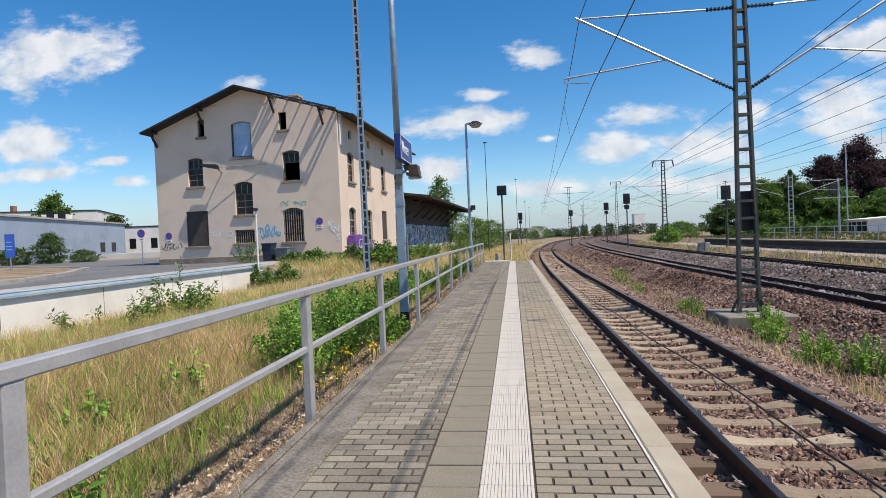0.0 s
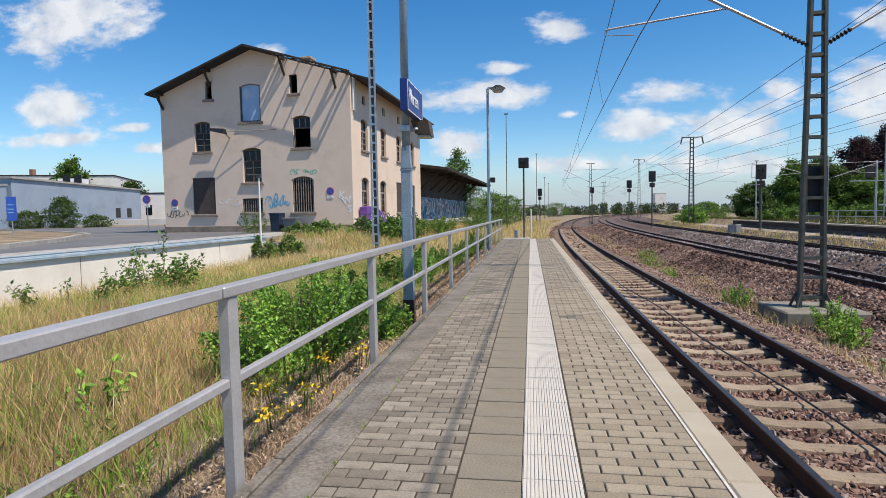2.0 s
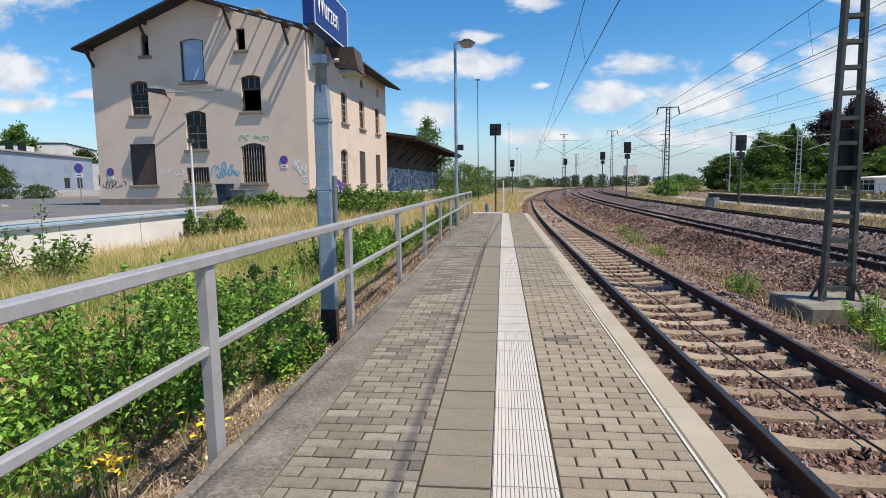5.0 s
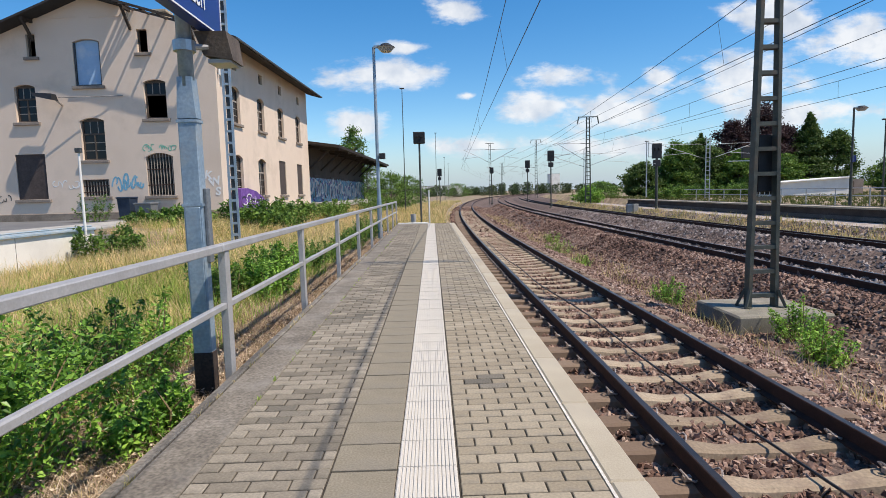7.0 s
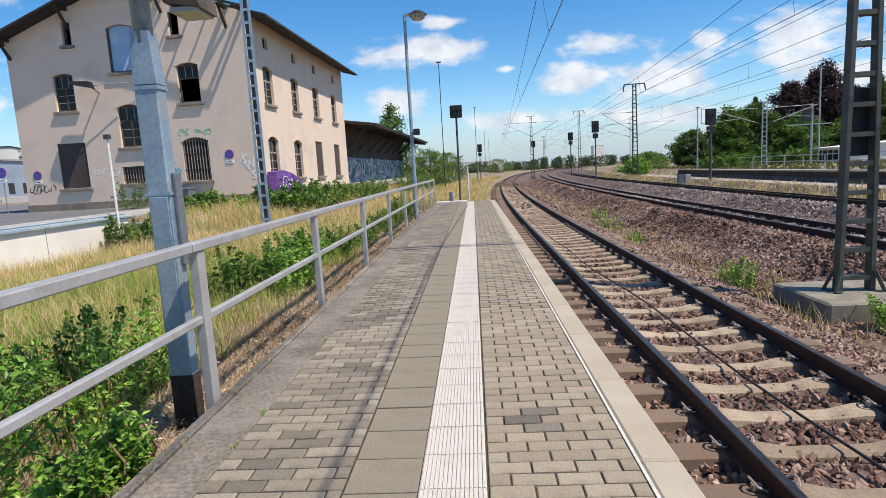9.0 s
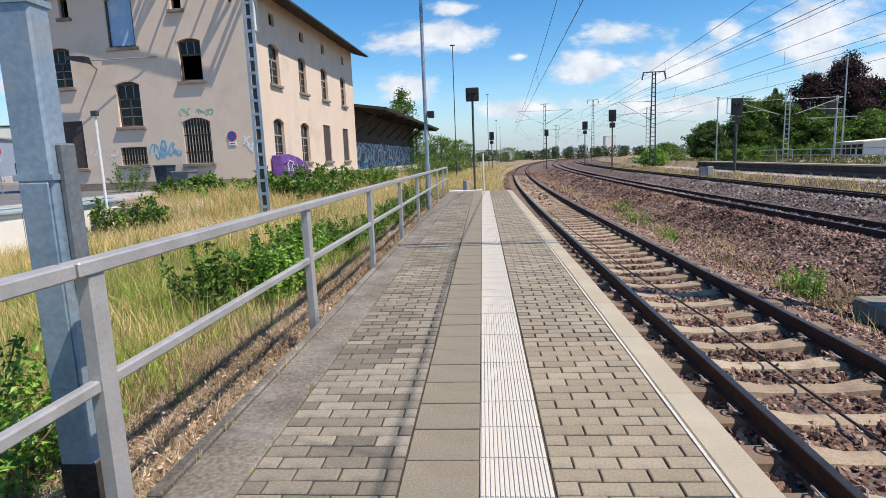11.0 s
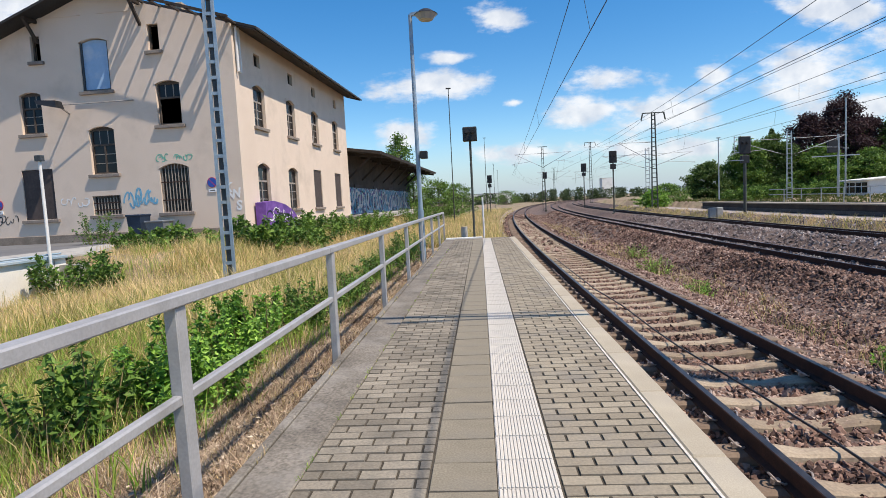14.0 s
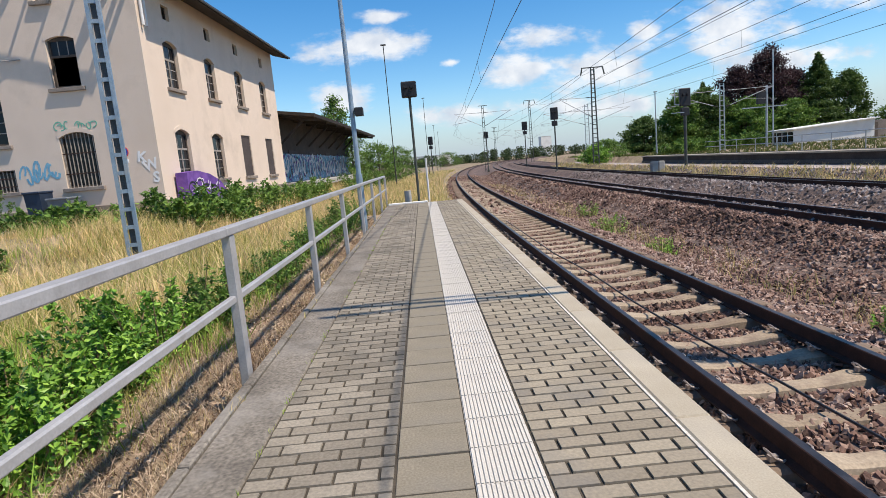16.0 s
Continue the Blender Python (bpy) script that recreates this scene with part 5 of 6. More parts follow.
lamp = street_lamp(-1.6, 24.6, -.4, 6.78, "slim blue-grey platform lamp with a hooded lantern")
b = B()
box(b, .07, .27, -.13, .10, 2.98, 3.18, .015)
bar(b, (0, 0, 3.06), (.1, 0, 3.06), .03)
part("loudspeaker", b, BLACK, lamp, "small black loudspeaker box")
for x, y, h in ((-2.31, 59.9, 11.8), (1.1, 99.5, 11.6), (3.4, 140, 10.0), (5.2, 170, 10)):
    street_lamp(x, y, -.5, h, "tall thin yard lamp pole with a small head", hood=False, mat=MAST_STEEL, thin=.7)
street_lamp(48.1, 87.8, -.5, 12.8, "tall thin grey yard lamp pole before the trees", hood=False, mat=GALV, thin=1.6)
street_lamp(29.2, 81.1, -.5, 7.95, "thin grey lamp pole beyond the opposite platform", hood=False, mat=GALV, thin=1.3)
street_lamp(30.3, 42.0, -.5, 5.9, "dark lamp post behind the opposite platform", hood=False, mat=MAST_STEEL)
street_lamp(23.3, 35.5, .05, 5.3, "dark platform lamp with a hooded lantern on the opposite platform", mat=MAST_STEEL)
# narrow lattice pole in the grass and the thin white post on the wall
lp = lattice_mast("lattice_pole", -5.42, 20.95, -.5, 15.0, .20, .15, "tall narrow galvanised lattice pole standing in the grass", 46, d=.05, cat="pole", rz=8)
for o in lp.children:
    o.data.materials[0] = POLE_BLUE
# added dark sheet, standing in for the pole's dark inner side between rungs
b = B()
bar(b, (.01, .035, 0), (.01, .035, 15), .12, .012, up=(0, 1, 0))
part("back_plate", b, DARK_STEEL, lp)
tp = thing("thin_post", "thin white post with a small cap in front of the wall", "post", (-10.45, 22.2, -.5))
b = B()
tube(b, (0, 0, 0), (0, 0, 3.4), .04, .035, 10)
part("post", b, HOUSE_WHITE, tp)
b = B()
box(b, -.09, .09, -.06, .06, 3.36, 3.5, .01)
part("cap", b, DARK_STEEL, tp)
for x, y, rz in ((-23.9, 33.9, 0),):
    no_stopping((x, y, 2.55), .27, rz, post=2.1)
bs_ = thing("parking_sign", "tall blue information sign on a pole beside the street", "sign", (-29.6, 29.9, .5), 40)
b = B()
tube(b, (0, .04, 0), (0, .04, 2.2), .035, n=8)
part("pole", b, GALV, bs_)
b = B()
box(b, -.24, .24, -.02, .02, .85, 2.25, .005)
pp = part("panel", b, TRAFFIC_BLUE, bs_)
b = B()
for z in (1.75, 1.5, 1.3):
    box(b, -.17, .12, -.026, -.02, z, z + .05)
part("illegible_lines", b, GRAF_BLUE, pp, "faded unreadable lines")

# wheelie bins beside the facade
for x, w, mt, lab in ((-3.95, .62, BIN_BLUE, "dark blue wheeled bin against the facade"), (-3.05, .8, BIN_GREY, "low grey container beside the bin")):
    p = HOUSE_AT @ Vector((x - .3, -.9, 0))
    wb = thing("wheeled_bin", lab, "bin", (p.x, p.y, .42), -2.5)
    b = B()
    h = 1.05 if mt is BIN_BLUE else .75
    va = [b.verts.new((sx * w * .42, sy * .3, .06)) for sx, sy in ((-1, -1), (1, -1), (1, 1), (-1, 1))]
    vb = [b.verts.new((sx * w * .5, sy * .36, h)) for sx, sy in ((-1, -1), (1, -1), (1, 1), (-1, 1))]
    b.faces.new(va[::-1])
    b.faces.new(vb)
    for i in range(4):
        b.faces.new((va[i], va[(i + 1) % 4], vb[(i + 1) % 4], vb[i]))
    part("body", b, mt, wb)
    b = B()
    box(b, -w * .54, w * .54, -.42, .40, h, h + .08, .02)
    part("lid", b, mt, wb)
    for sx in (-1, 1):
        b = B()
        tube(b, (sx * w * .44, .28, .1), (sx * w * .36, .28, .1), .1, n=12)
        part("wheel", b, BLACK, wb)

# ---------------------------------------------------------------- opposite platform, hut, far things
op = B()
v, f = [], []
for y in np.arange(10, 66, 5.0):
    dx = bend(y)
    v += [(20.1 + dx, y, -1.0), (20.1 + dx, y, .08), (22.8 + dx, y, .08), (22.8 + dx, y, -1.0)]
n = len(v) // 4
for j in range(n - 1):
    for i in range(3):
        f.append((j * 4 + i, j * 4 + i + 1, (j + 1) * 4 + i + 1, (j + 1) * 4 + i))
# the face's shade is part of this platform's colour
tagged(arrays("platform_opposite", v, f, FACE_SHADED), "opposite station platform of dark concrete, shade of its edge face in the colour", "platform", kind="structure")
lip_v, lip_f = [], []
for y in np.arange(10, 66, 5.0):
    dx = bend(y)
    lip_v += [(19.95 + dx, y, .085), (19.95 + dx, y, .17), (20.5 + dx, y, .17), (20.5 + dx, y, .085)]
for j in range(len(lip_v) // 4 - 1):
    for i in range(4):
        k2 = (i + 1) % 4
        lip_f.append((j * 4 + i, j * 4 + k2, (j + 1) * 4 + k2, (j + 1) * 4 + i))
tagged(arrays("platform_opposite_edge", lip_v, lip_f, EDGE), "pale edge slabs of the opposite platform", "platform edge", kind="structure")
gv2, gf2 = [], []
for y in np.arange(8, 98, 3.0):
    dx = bend(y)
    gv2 += [(16.0 + dx, y, -.93), (16.7 + dx, y, -.70), (17.3 + dx, y, -.52), (20.12 + dx, y, -.50)]
for j in range(len(gv2) // 4 - 1):
    for i in range(3):
        gf2.append((j * 4 + i, j * 4 + i + 1, (j + 1) * 4 + i + 1, (j + 1) * 4 + i))
tagged(arrays("gravel_strip", gv2, gf2, GRAVEL_PALE), "pale pinkish gravel strip before the opposite platform", "gravel", kind="structure")
lv, lf = [], []
for y in np.arange(10, 66, 5.0):
    dx = bend(y)
    lv += [(20.0 + dx, y, -.46), (20.0 + dx, y, -.26), (20.11 + dx, y, -.26), (20.11 + dx, y, -.46)]
for j in range(len(lv) // 4 - 1):
    for i in range(4):
        k2 = (i + 1) % 4
        lf.append((j * 4 + i, j * 4 + k2, (j + 1) * 4 + k2, (j + 1) * 4 + i))
tagged(arrays("platform_opposite_ledge", lv, lf, FACE_LEDGE), "projecting concrete course on the platform face", "platform edge", kind="structure")
sp = thing("yard_signal", "slim grey yard signal post with dark box and crossbar", "railway signal", (45.5, 85, -.5))
b = B()
tube(b, (0, 0, 0), (0, 0, 7.9), .15, .12, 8)
part("post", b, GALV, sp)
b = B()
box(b, -1.3, -.2, -.2, .2, 5.6, 7.2, .04)
part("signal_box", b, BLACK, sp)
b = B()
bar(b, (-3.2, 0, 5.2), (2.6, 0, 5.2), .12)
part("crossbar", b, GALV, sp)
fence = thing("platform_fence", "grey pipe fence along the back of the opposite platform", "fence")
for i in range(15):
    y = 20 + i * 3
    b = B()
    tube(b, (26.2 + bend(y), y, -.5), (26.2 + bend(y), y, 1.0), .035, n=6)
    part("post", b, GALV, fence)
    b = B()
    for z in (.5, .97):
        tube(b, (26.2 + bend(y), y, z), (26.2 + bend(y + 3), y + 3, z), .028, n=6)
    part("rail", b, GALV, fence)
ns = thing("name_board", "dark platform name board on the lamp pole", "sign", (23.3, 35.4, 2.6), 60)
b = B()
box(b, -.75, .75, -.04, .04, -.17, .17, .01)
part("board", b, SIGN_BLUE, ns)
b = B()
box(b, -.45, .45, -.046, -.04, -.06, .06)
part("illegible_bar", b, SIGN_WHITE, ns)
hut = thing("flat_hut", "small white flat-roofed hut behind the opposite platform", "hut", (54.3, 87, -.75), 0)
b = B()
va = [b.verts.new(p) for p in ((-5.4, -2.4, 0), (5.4, -2.4, 0), (5.4, 2.4, 0), (-5.4, 2.4, 0), (-5.4, -2.4, 2.16), (5.4, -2.4, 2.72), (5.4, 2.4, 2.72), (-5.4, 2.4, 2.16))]
for q in ((4, 5, 6, 7), (0, 1, 5, 4), (1, 2, 6, 5), (2, 3, 7, 6), (3, 0, 4, 7)):
    b.faces.new([va[i] for i in q])
part("wall", b, HOUSE_WHITE, hut)
b = B()
lo = [b.verts.new(p) for p in ((-5.8, -2.8, 2.145), (5.8, -2.8, 2.745), (5.8, 2.8, 2.745), (-5.8, 2.8, 2.145))]
hi = [b.verts.new((p.co.x, p.co.y, p.co.z + .13)) for p in lo]
for i in range(4):
    b.faces.new((lo[i], lo[(i + 1) % 4], hi[(i + 1) % 4], hi[i]))
b.faces.new(hi)
b.faces.new(lo[::-1])
part("roof", b, HOUSE_WHITE, hut)
b = B()
box(b, 5.42, 8.2, -1.2, 2.2, 0, 2.5, .02)
part("annex", b, PLASTER_BROWN, hut, "brownish annex with a flat roof")
b = B()
box(b, 5.8, 6.8, -1.24, -1.19, .1, 2.2)
part("door", b, FRAME_BROWN, hut)
for sy in (-2.2, -1.0, .2, 1.4):
    b = B()
    box(b, -5.43, -5.39, sy, sy + 1.0, .5, 1.9)
    part("window", b, glass, hut)
for x, y in ((15.9, 49.5), (16.5, 49.8)):
    b = B()
    box(b, x - .2, x + .2, y - .2, y + .2, -.9, .05, .03)
    tagged(part("cable_box", b, CONCRETE), "weathered concrete cable box beside the track", "cable box")


def block(name, label, corners, z0, z1, mat, roofmat=None, rows=()):
    """A plain building on a four-cornered plan, with its roof slab and windows along the first side."""
    t = thing(name, label, "building")
    b = B()
    lo = [b.verts.new((x, y, z0)) for x, y in corners]
    hi = [b.verts.new((x, y, z1)) for x, y in corners]
    for i in range(4):
        b.faces.new((lo[i], lo[(i + 1) % 4], hi[(i + 1) % 4], hi[i]))
    b.faces.new(hi)
    part("wall", b, mat, t)
    b = B()
    cx, cy = sum(c[0] for c in corners) / 4, sum(c[1] for c in corners) / 4
    lo = [b.verts.new((cx + (x - cx) * 1.01, cy + (y - cy) * 1.01, z1 + .002)) for x, y in corners]
    hi = [b.verts.new((cx + (x - cx) * 1.01, cy + (y - cy) * 1.01, z1 + .25)) for x, y in corners]
    for i in range(4):
        b.faces.new((lo[i], lo[(i + 1) % 4], hi[(i + 1) % 4], hi[i]))
    b.faces.new(hi)
    part("roof", b, roofmat or mat, t)
    a, c = Vector((*corners[0], 0)), Vector((*corners[1], 0))
    out = (c - a).normalized().cross(Vector((0, 0, 1)))
    for s, w, zl, zh in rows:
        p = a + (c - a).normalized() * s
        q = p + (c - a).normalized() * w
        b = B()
        for d0 in (.03,):
            vs = [b.verts.new(v) for v in (p + out * d0 + Vector((0, 0, zl)), q + out * d0 + Vector((0, 0, zl)), q + out * d0 + Vector((0, 0, zh)), p + out * d0 + Vector((0, 0, zh)))]
            b.faces.new(vs)
            r = bmesh.ops.extrude_face_region(b, geom=b.faces[:])
            bmesh.ops.translate(b, vec=-out * .1, verts=[g for g in r["geom"] if isinstance(g, bmesh.types.BMVert)])
        part("window", b, glass, t)
    return t


block("trade_hall", "long pale blue-grey trade hall with flat roof", [(-62.5, 62), (-70.5, 96), (-120, 96), (-112, 62)], .3, 6.5, HALL, CONCRETE, ((25.5, 1.6, 1.6, 3.2), (29.5, 1.6, 1.6, 3.2)))
block("hall_entrance", "recessed grey entrance wing with dark glazing", [(-74, 57), (-62.8, 61.6), (-112, 61.9), (-112, 57)], .3, 5.6, HALL, CONCRETE, ((3, 5, .8, 3.2),))
block("white_house", "low white building beyond the street", [(-77, 103), (-58, 108), (-66, 125), (-80, 120)], .3, 6.2, HOUSE_WHITE, ROOF, ((2, 1.2, 2, 4), (6, 1.2, 2, 4)))
block("white_house", "white commercial building with dark flat roof", [(-130, 110), (-98, 124), (-110, 150), (-140, 140)], .3, 11.6, HOUSE_WHITE, ROOF, ((6, 3, 7, 9), (14, 3, 7, 9)))
for cx_, cy_ in ((-118, 122), (-110, 126)):
    b = B()
    box(b, cx_ - .5, cx_ + .5, cy_ - .5, cy_ + .5, 11.5, 13.6, .05)
    tagged(part("chimney", b, BRICK_RED), "brick chimney stack on the white building", "chimney")
block("roof_block", "white penthouse block on the hall", [(-80, 88), (-76.5, 89), (-77.5, 92), (-81, 91)], 6.5, 8.2, HOUSE_WHITE, HOUSE_WHITE, ((.8, 1.2, 7, 9), (2.6, 1.2, 7, 9)))
block("silo_building", "far pale grey silo tower on the horizon", [(86.5, 420), (94, 421), (94, 430), (86.5, 429)], -1, 12.6, HOUSE_WHITE, CONCRETE, ())
block("far_shed", "far pale low shed behind the trees", [(-8, 330), (18, 332), (18, 350), (-8, 348)], -1, 5.0, HOUSE_WHITE, CONCRETE, ())
bw = B()
box(bw, -66, -46, 78, 78.3, .3, 1.25, .02)
tagged(part("boundary_wall", bw, HOUSE_WHITE), "low white boundary wall across the street", "wall", kind="structure")

# ---------------------------------------------------------------- plants


def leaf_cloud(points, size, jitter=.5, flat=.6):
    """Folded leaves at the given points: vertices and faces."""
    n = len(points)
    base = np.array([(0, 0, 0), (.35, .28, .08), (1.0, 0, -.05), (.35, -.28, .08)], np.float32)
    sz = size * rng.uniform(.6, 1.35, n)
    yaw, pit, rol = rng.uniform(0, 6.283, n), rng.normal(.0, flat, n), rng.normal(0, .6, n)
    v = np.repeat(base[None], n, 0) * sz[:, None, None]
    c, s = np.cos(rol)[:, None], np.sin(rol)[:, None]
    y, z = v[:, :, 1] * c - v[:, :, 2] * s, v[:, :, 1] * s + v[:, :, 2] * c
    c, s = np.cos(pit)[:, None], np.sin(pit)[:, None]
    x, z = v[:, :, 0] * c - z * s, v[:, :, 0] * s + z * c
    c, s = np.cos(yaw)[:, None], np.sin(yaw)[:, None]
    out = np.stack([x * c - y * s, x * s + y * c, z], 2) + np.asarray(points, np.float32)[:, None, :]
    k = (np.arange(n) * 4)[:, None]
    f = np.concatenate([k + np.array([[0, 1, 2]]), k + np.array([[0, 2, 3]])], 0)
    return out.reshape(-1, 3), f


def shrub(name, label, x, y, z, rx, ry, h, leaves, size, mat, cat="bush", shoots=14, spike=.25):
    t = thing(name, label, cat, (x, y, z))
    b = B()
    pts = []
    for i in range(shoots):
        a, r = rng.uniform(0, 6.283), rng.uniform(0, 1) ** .5
        bx_, by_ = rx * r * math.cos(a), ry * r * math.sin(a)
        top = Vector((bx_ * 1.1 + rng.normal(0, .08), by_ * 1.1 + rng.normal(0, .08), h * (1 - .45 * r * r) * rng.uniform(.75, 1.0 + spike)))
        foot = Vector((bx_ * .5, by_ * .5, -.1))
        mid = (foot + top) / 2 + Vector((rng.normal(0, .05), rng.normal(0, .05), .05))
        tube(b, foot, mid, .012, .009, 4, caps=False)
        tube(b, mid, top, .009, .003, 4, caps=False)
        m = leaves // shoots
        f = rng.uniform(.12, 1.0, m) ** .8
        line_ = np.array(foot)[None] * (1 - f)[:, None] + np.array(top)[None] * f[:, None]
        line_ += rng.normal(0, 1, (m, 3)) * (np.array([rx, ry, h * .6]) * .17)[None] * (1.15 - f)[:, None]
        line_[:, 2] = np.maximum(line_[:, 2], .03)
        pts.append(line_)
    tagged(part("stem", b, STEM, t), kind="stuff")
    v, f = leaf_cloud(np.concatenate(pts), size)
    arrays("leaves", v, f, mat, t)
    return t


def tree(label, x, y, z, h, r, leaves, size, mat, lift=.25, cone=False, name="tree"):
    t = thing(name, label, "tree", (x, y, z))
    b = B()
    tube(b, (0, 0, -.2), (0, 0, h * .55), h * .028, h * .016, 9)
    tube(b, (0, 0, h * .55), (rng.normal(0, .1), 0, h * .93), h * .016, h * .004, 7)
    tips = []
    n = 74 if not cone else 60
    for i in range(n):
        f = lift + (1 - lift) * (i + .5) / n
        a = i * 2.399 + rng.normal(0, .3)
        if cone:
            rad = r * (1.0 - f) ** .95 * rng.uniform(.7, 1.12)
            tip = Vector((rad * math.cos(a), rad * math.sin(a), h * f - rad * .25))
        else:
            g = (f - lift) / (1 - lift)
            rad = r * math.sin(math.pi * min(1, .18 + g * .80)) ** .7 * rng.uniform(.55, 1.08)
            tip = Vector((rad * math.cos(a), rad * math.sin(a), h * (lift + (1 - lift) * g) + rng.normal(0, h * .03)))
        s = Vector((0, 0, max(.1, tip.z - rad * (.55 if not cone else -.1))))
        tube(b, s, tip, h * .007, h * .002, 5, caps=False)
        tips.append((tip, rad))
    part("trunk", b, BARK, t)
    m = leaves // n
    pts = []
    for tip, rad in tips:
        spread = np.array([r * .115, r * .115, h * .032]) if not cone else np.array([r * .02 + rad * .14, r * .02 + rad * .14, h * .016])
        k = rng.uniform(.35, 1.0, m)[:, None] if cone else rng.uniform(.6, 1.02, m)[:, None]
        c = np.array([tip.x, tip.y, tip.z])
        core = np.array([0, 0, tip.z])
        pts.append(core + (c - core) * k + rng.normal(0, 1, (m, 3)) * spread)
    v, f = leaf_cloud(np.concatenate(pts), size, flat=.7)
    arrays("crown", v, f, mat, t)
    return t


# shrubs behind the railing
shrub("poplar_shoots", "bushy fresh green poplar shoots pushing against the railing", -2.4, 7.05, -.3, .68, 1.55, 1.02, 15000, .048, LEAF, shoots=52)
shrub("poplar_shoots", "fresh green shoots leaning over the platform kerb", -1.68, 8.25, -.27, .3, .6, .42, 3000, .045, LEAF, shoots=18)
shrub("poplar_shoots", "fresh green shoots beside the sign column", -2.6, 9.35, -.3, .6, .9, .85, 5200, .048, LEAF, shoots=28)
shrub("poplar_shoots", "dark leafy shoots standing alone in the grass", -2.95, 12.75, -.3, .34, .4, .85, 1900, .07, LEAF_MID, shoots=20)
for x, y, rx, ry, h, n in ((-2.55, 13.7, .5, .85, .72, 3600), (-2.6, 15.1, .5, .85, .78, 3600), (-2.45, 16.5, .34, .65, .68, 1700), (-2.4, 19.0, .4, .9, .55, 1700), (-2.3, 21.6, .4, 1.1, .6, 1700), (-2.2, 24.6, .5, 1.3, .75, 1900), (-2.3, 27.5, .6, 1.5, .9, 1600)):
    shrub("poplar_shoots", "green leafy shoots along the railing", x, y, -.3, rx, ry, h, int(n * 1.8), .058, LEAF if n > 2000 else LEAF_MID, shoots=34)
shrub("elder_bush", "dense bush at the end of the pale wall", -9.7, 22.0, -.4, 1.2, .8, 1.05, 2600, .11, LEAF_MID, shoots=26)
shrub("weed", "dark-stemmed leafy weeds in front of the pale wall", -8.6, 13.2, -.45, 1.4, 1.3, 1.0, 1500, .10, LEAF_MID, "weed", 18, .6)
shrub("weed", "low weeds in front of the pale wall", -8.9, 11.0, -.45, 1.2, .7, .7, 500, .09, LEAF_MID, "weed", 12, .7)
for i in range(22):
    x, y = rng.uniform(-5.6, -2.2), rng.uniform(2.4, 12.0)
    shrub("grass_weed", "small leafy green weed between the dry stems", x, y, -.3, .16, .2, rng.uniform(.2, .42), 220, .036, LEAF if i % 3 else LEAF_MID, "weed", 7, .5)
for x, y, h in ((-3.3, 3.77, .45), (-3.27, 5.0, .5), (-2.3, 2.4, .4)):
    shrub("weed", "small yellow-green broad-leaved weed in the dry grass", x, y, -.28, .2, .22, h, 110, .09, LEAF_BRIGHT, "weed", 6)
# bushes below the building and the shed
for x, y, rx, ry, h, n in ((-9.3, 25.2, 1.5, .9, .7, 2600), (-7.2, 26.9, 1.6, 1.2, 1.1, 3000), (-6.2, 28.6, 1.2, 1.0, .9, 2000), (-7.6, 32.2, 1.2, 2.0, 1.15, 2600), (-7.3, 36, 1.2, 2.2, 1.3, 2600), (-6.9, 41, 1.2, 3, 1.2, 2600), (-6.6, 46.5, 1.2, 2.5, 1.2, 2000), (-5.0, 57, 2.2, 4, 2.2, 2600)):
    shrub("elder_bush", "dense mid-green bush at the foot of the building", x, y, ground_height(x, y) - .05, rx, ry, h, n, .15, LEAF_MID, shoots=26)
for x, y, rx, ry, h in ((-2.75, 14.6, .5, .8, .36), (-2.9, 16.2, .55, .8, .4), (-2.5, 18.0, .4, .8, .3), (-2.7, 20.3, .45, .9, .34), (-2.6, 23.0, .5, 1.0, .4), (-2.6, 26.0, .5, 1.2, .42)):
    shrub("bindweed_mat", "low dense mat of broad green leaves behind the railing", x, y, -.3, rx, ry, h, 1300, .07, LEAF_MID, "ground cover", 20, .2)
for x, y, h in ((38, 90, 2.2), (43, 92, 2.6), (48.5, 94, 2.4), (54, 95, 2.7), (60, 97, 2.4), (66, 98, 2.2), (34, 86, 2.0)):
    shrub("low_thicket", "grey-green scrub beyond the opposite platform", x, y, -.6, 3.4, 1.4, h, 2600, .3, LEAF_MID if x < 50 else LEAF_DARK, shoots=24)
shrub("facade_bush", "feathery grey-green shrub in front of the facade", -15.2, 30.6, .42, .9, .5, 1.5, 900, .10, LEAF_MID, shoots=14)
# weeds by the mast and between the tracks
for x, y, rx, h, n in ((5.95, 13.15, .42, .5, 2200), (5.6, 12.1, .42, .4, 1800), (5.45, 9.95, .36, .5, 2000), (5.95, 9.3, .4, .5, 2000), (5.22, 16.35, .36, .42, 1800), (5.0, 22.5, .4, .3, 700), (5.2, 26.5, .5, .45, 900), (5.9, 31, .5, .45, 700)):
    shrub("track_weed", "bright green weeds growing in the ballast", x, y, -1.14, rx, rx, h + .1, n, .05, LEAF_BRIGHT, "weed", 26)
b = B()
fl = thing("yellow_flowers", "small yellow flowering plants beside the kerb", "flowers", (-1.72, 4.9, -.25))
fp = np.concatenate([rng.normal(0, 1, (52, 3)) * np.array([.06, .07, .025]) + np.array(c) for c in ((0, -.05, .2), (-.22, .35, .24), (.06, .42, .22), (-.05, 1.1, .3), (.1, 1.7, .24))])
for p in fp[::9]:
    tube(b, (p[0] * .8, p[1], 0), tuple(p), .004, n=4, caps=False)
tagged(part("stem", b, LEAF_MID, fl), kind="stuff")
v, f = leaf_cloud(fp, .042)
arrays("blossoms", v, f, FLOWER, fl)

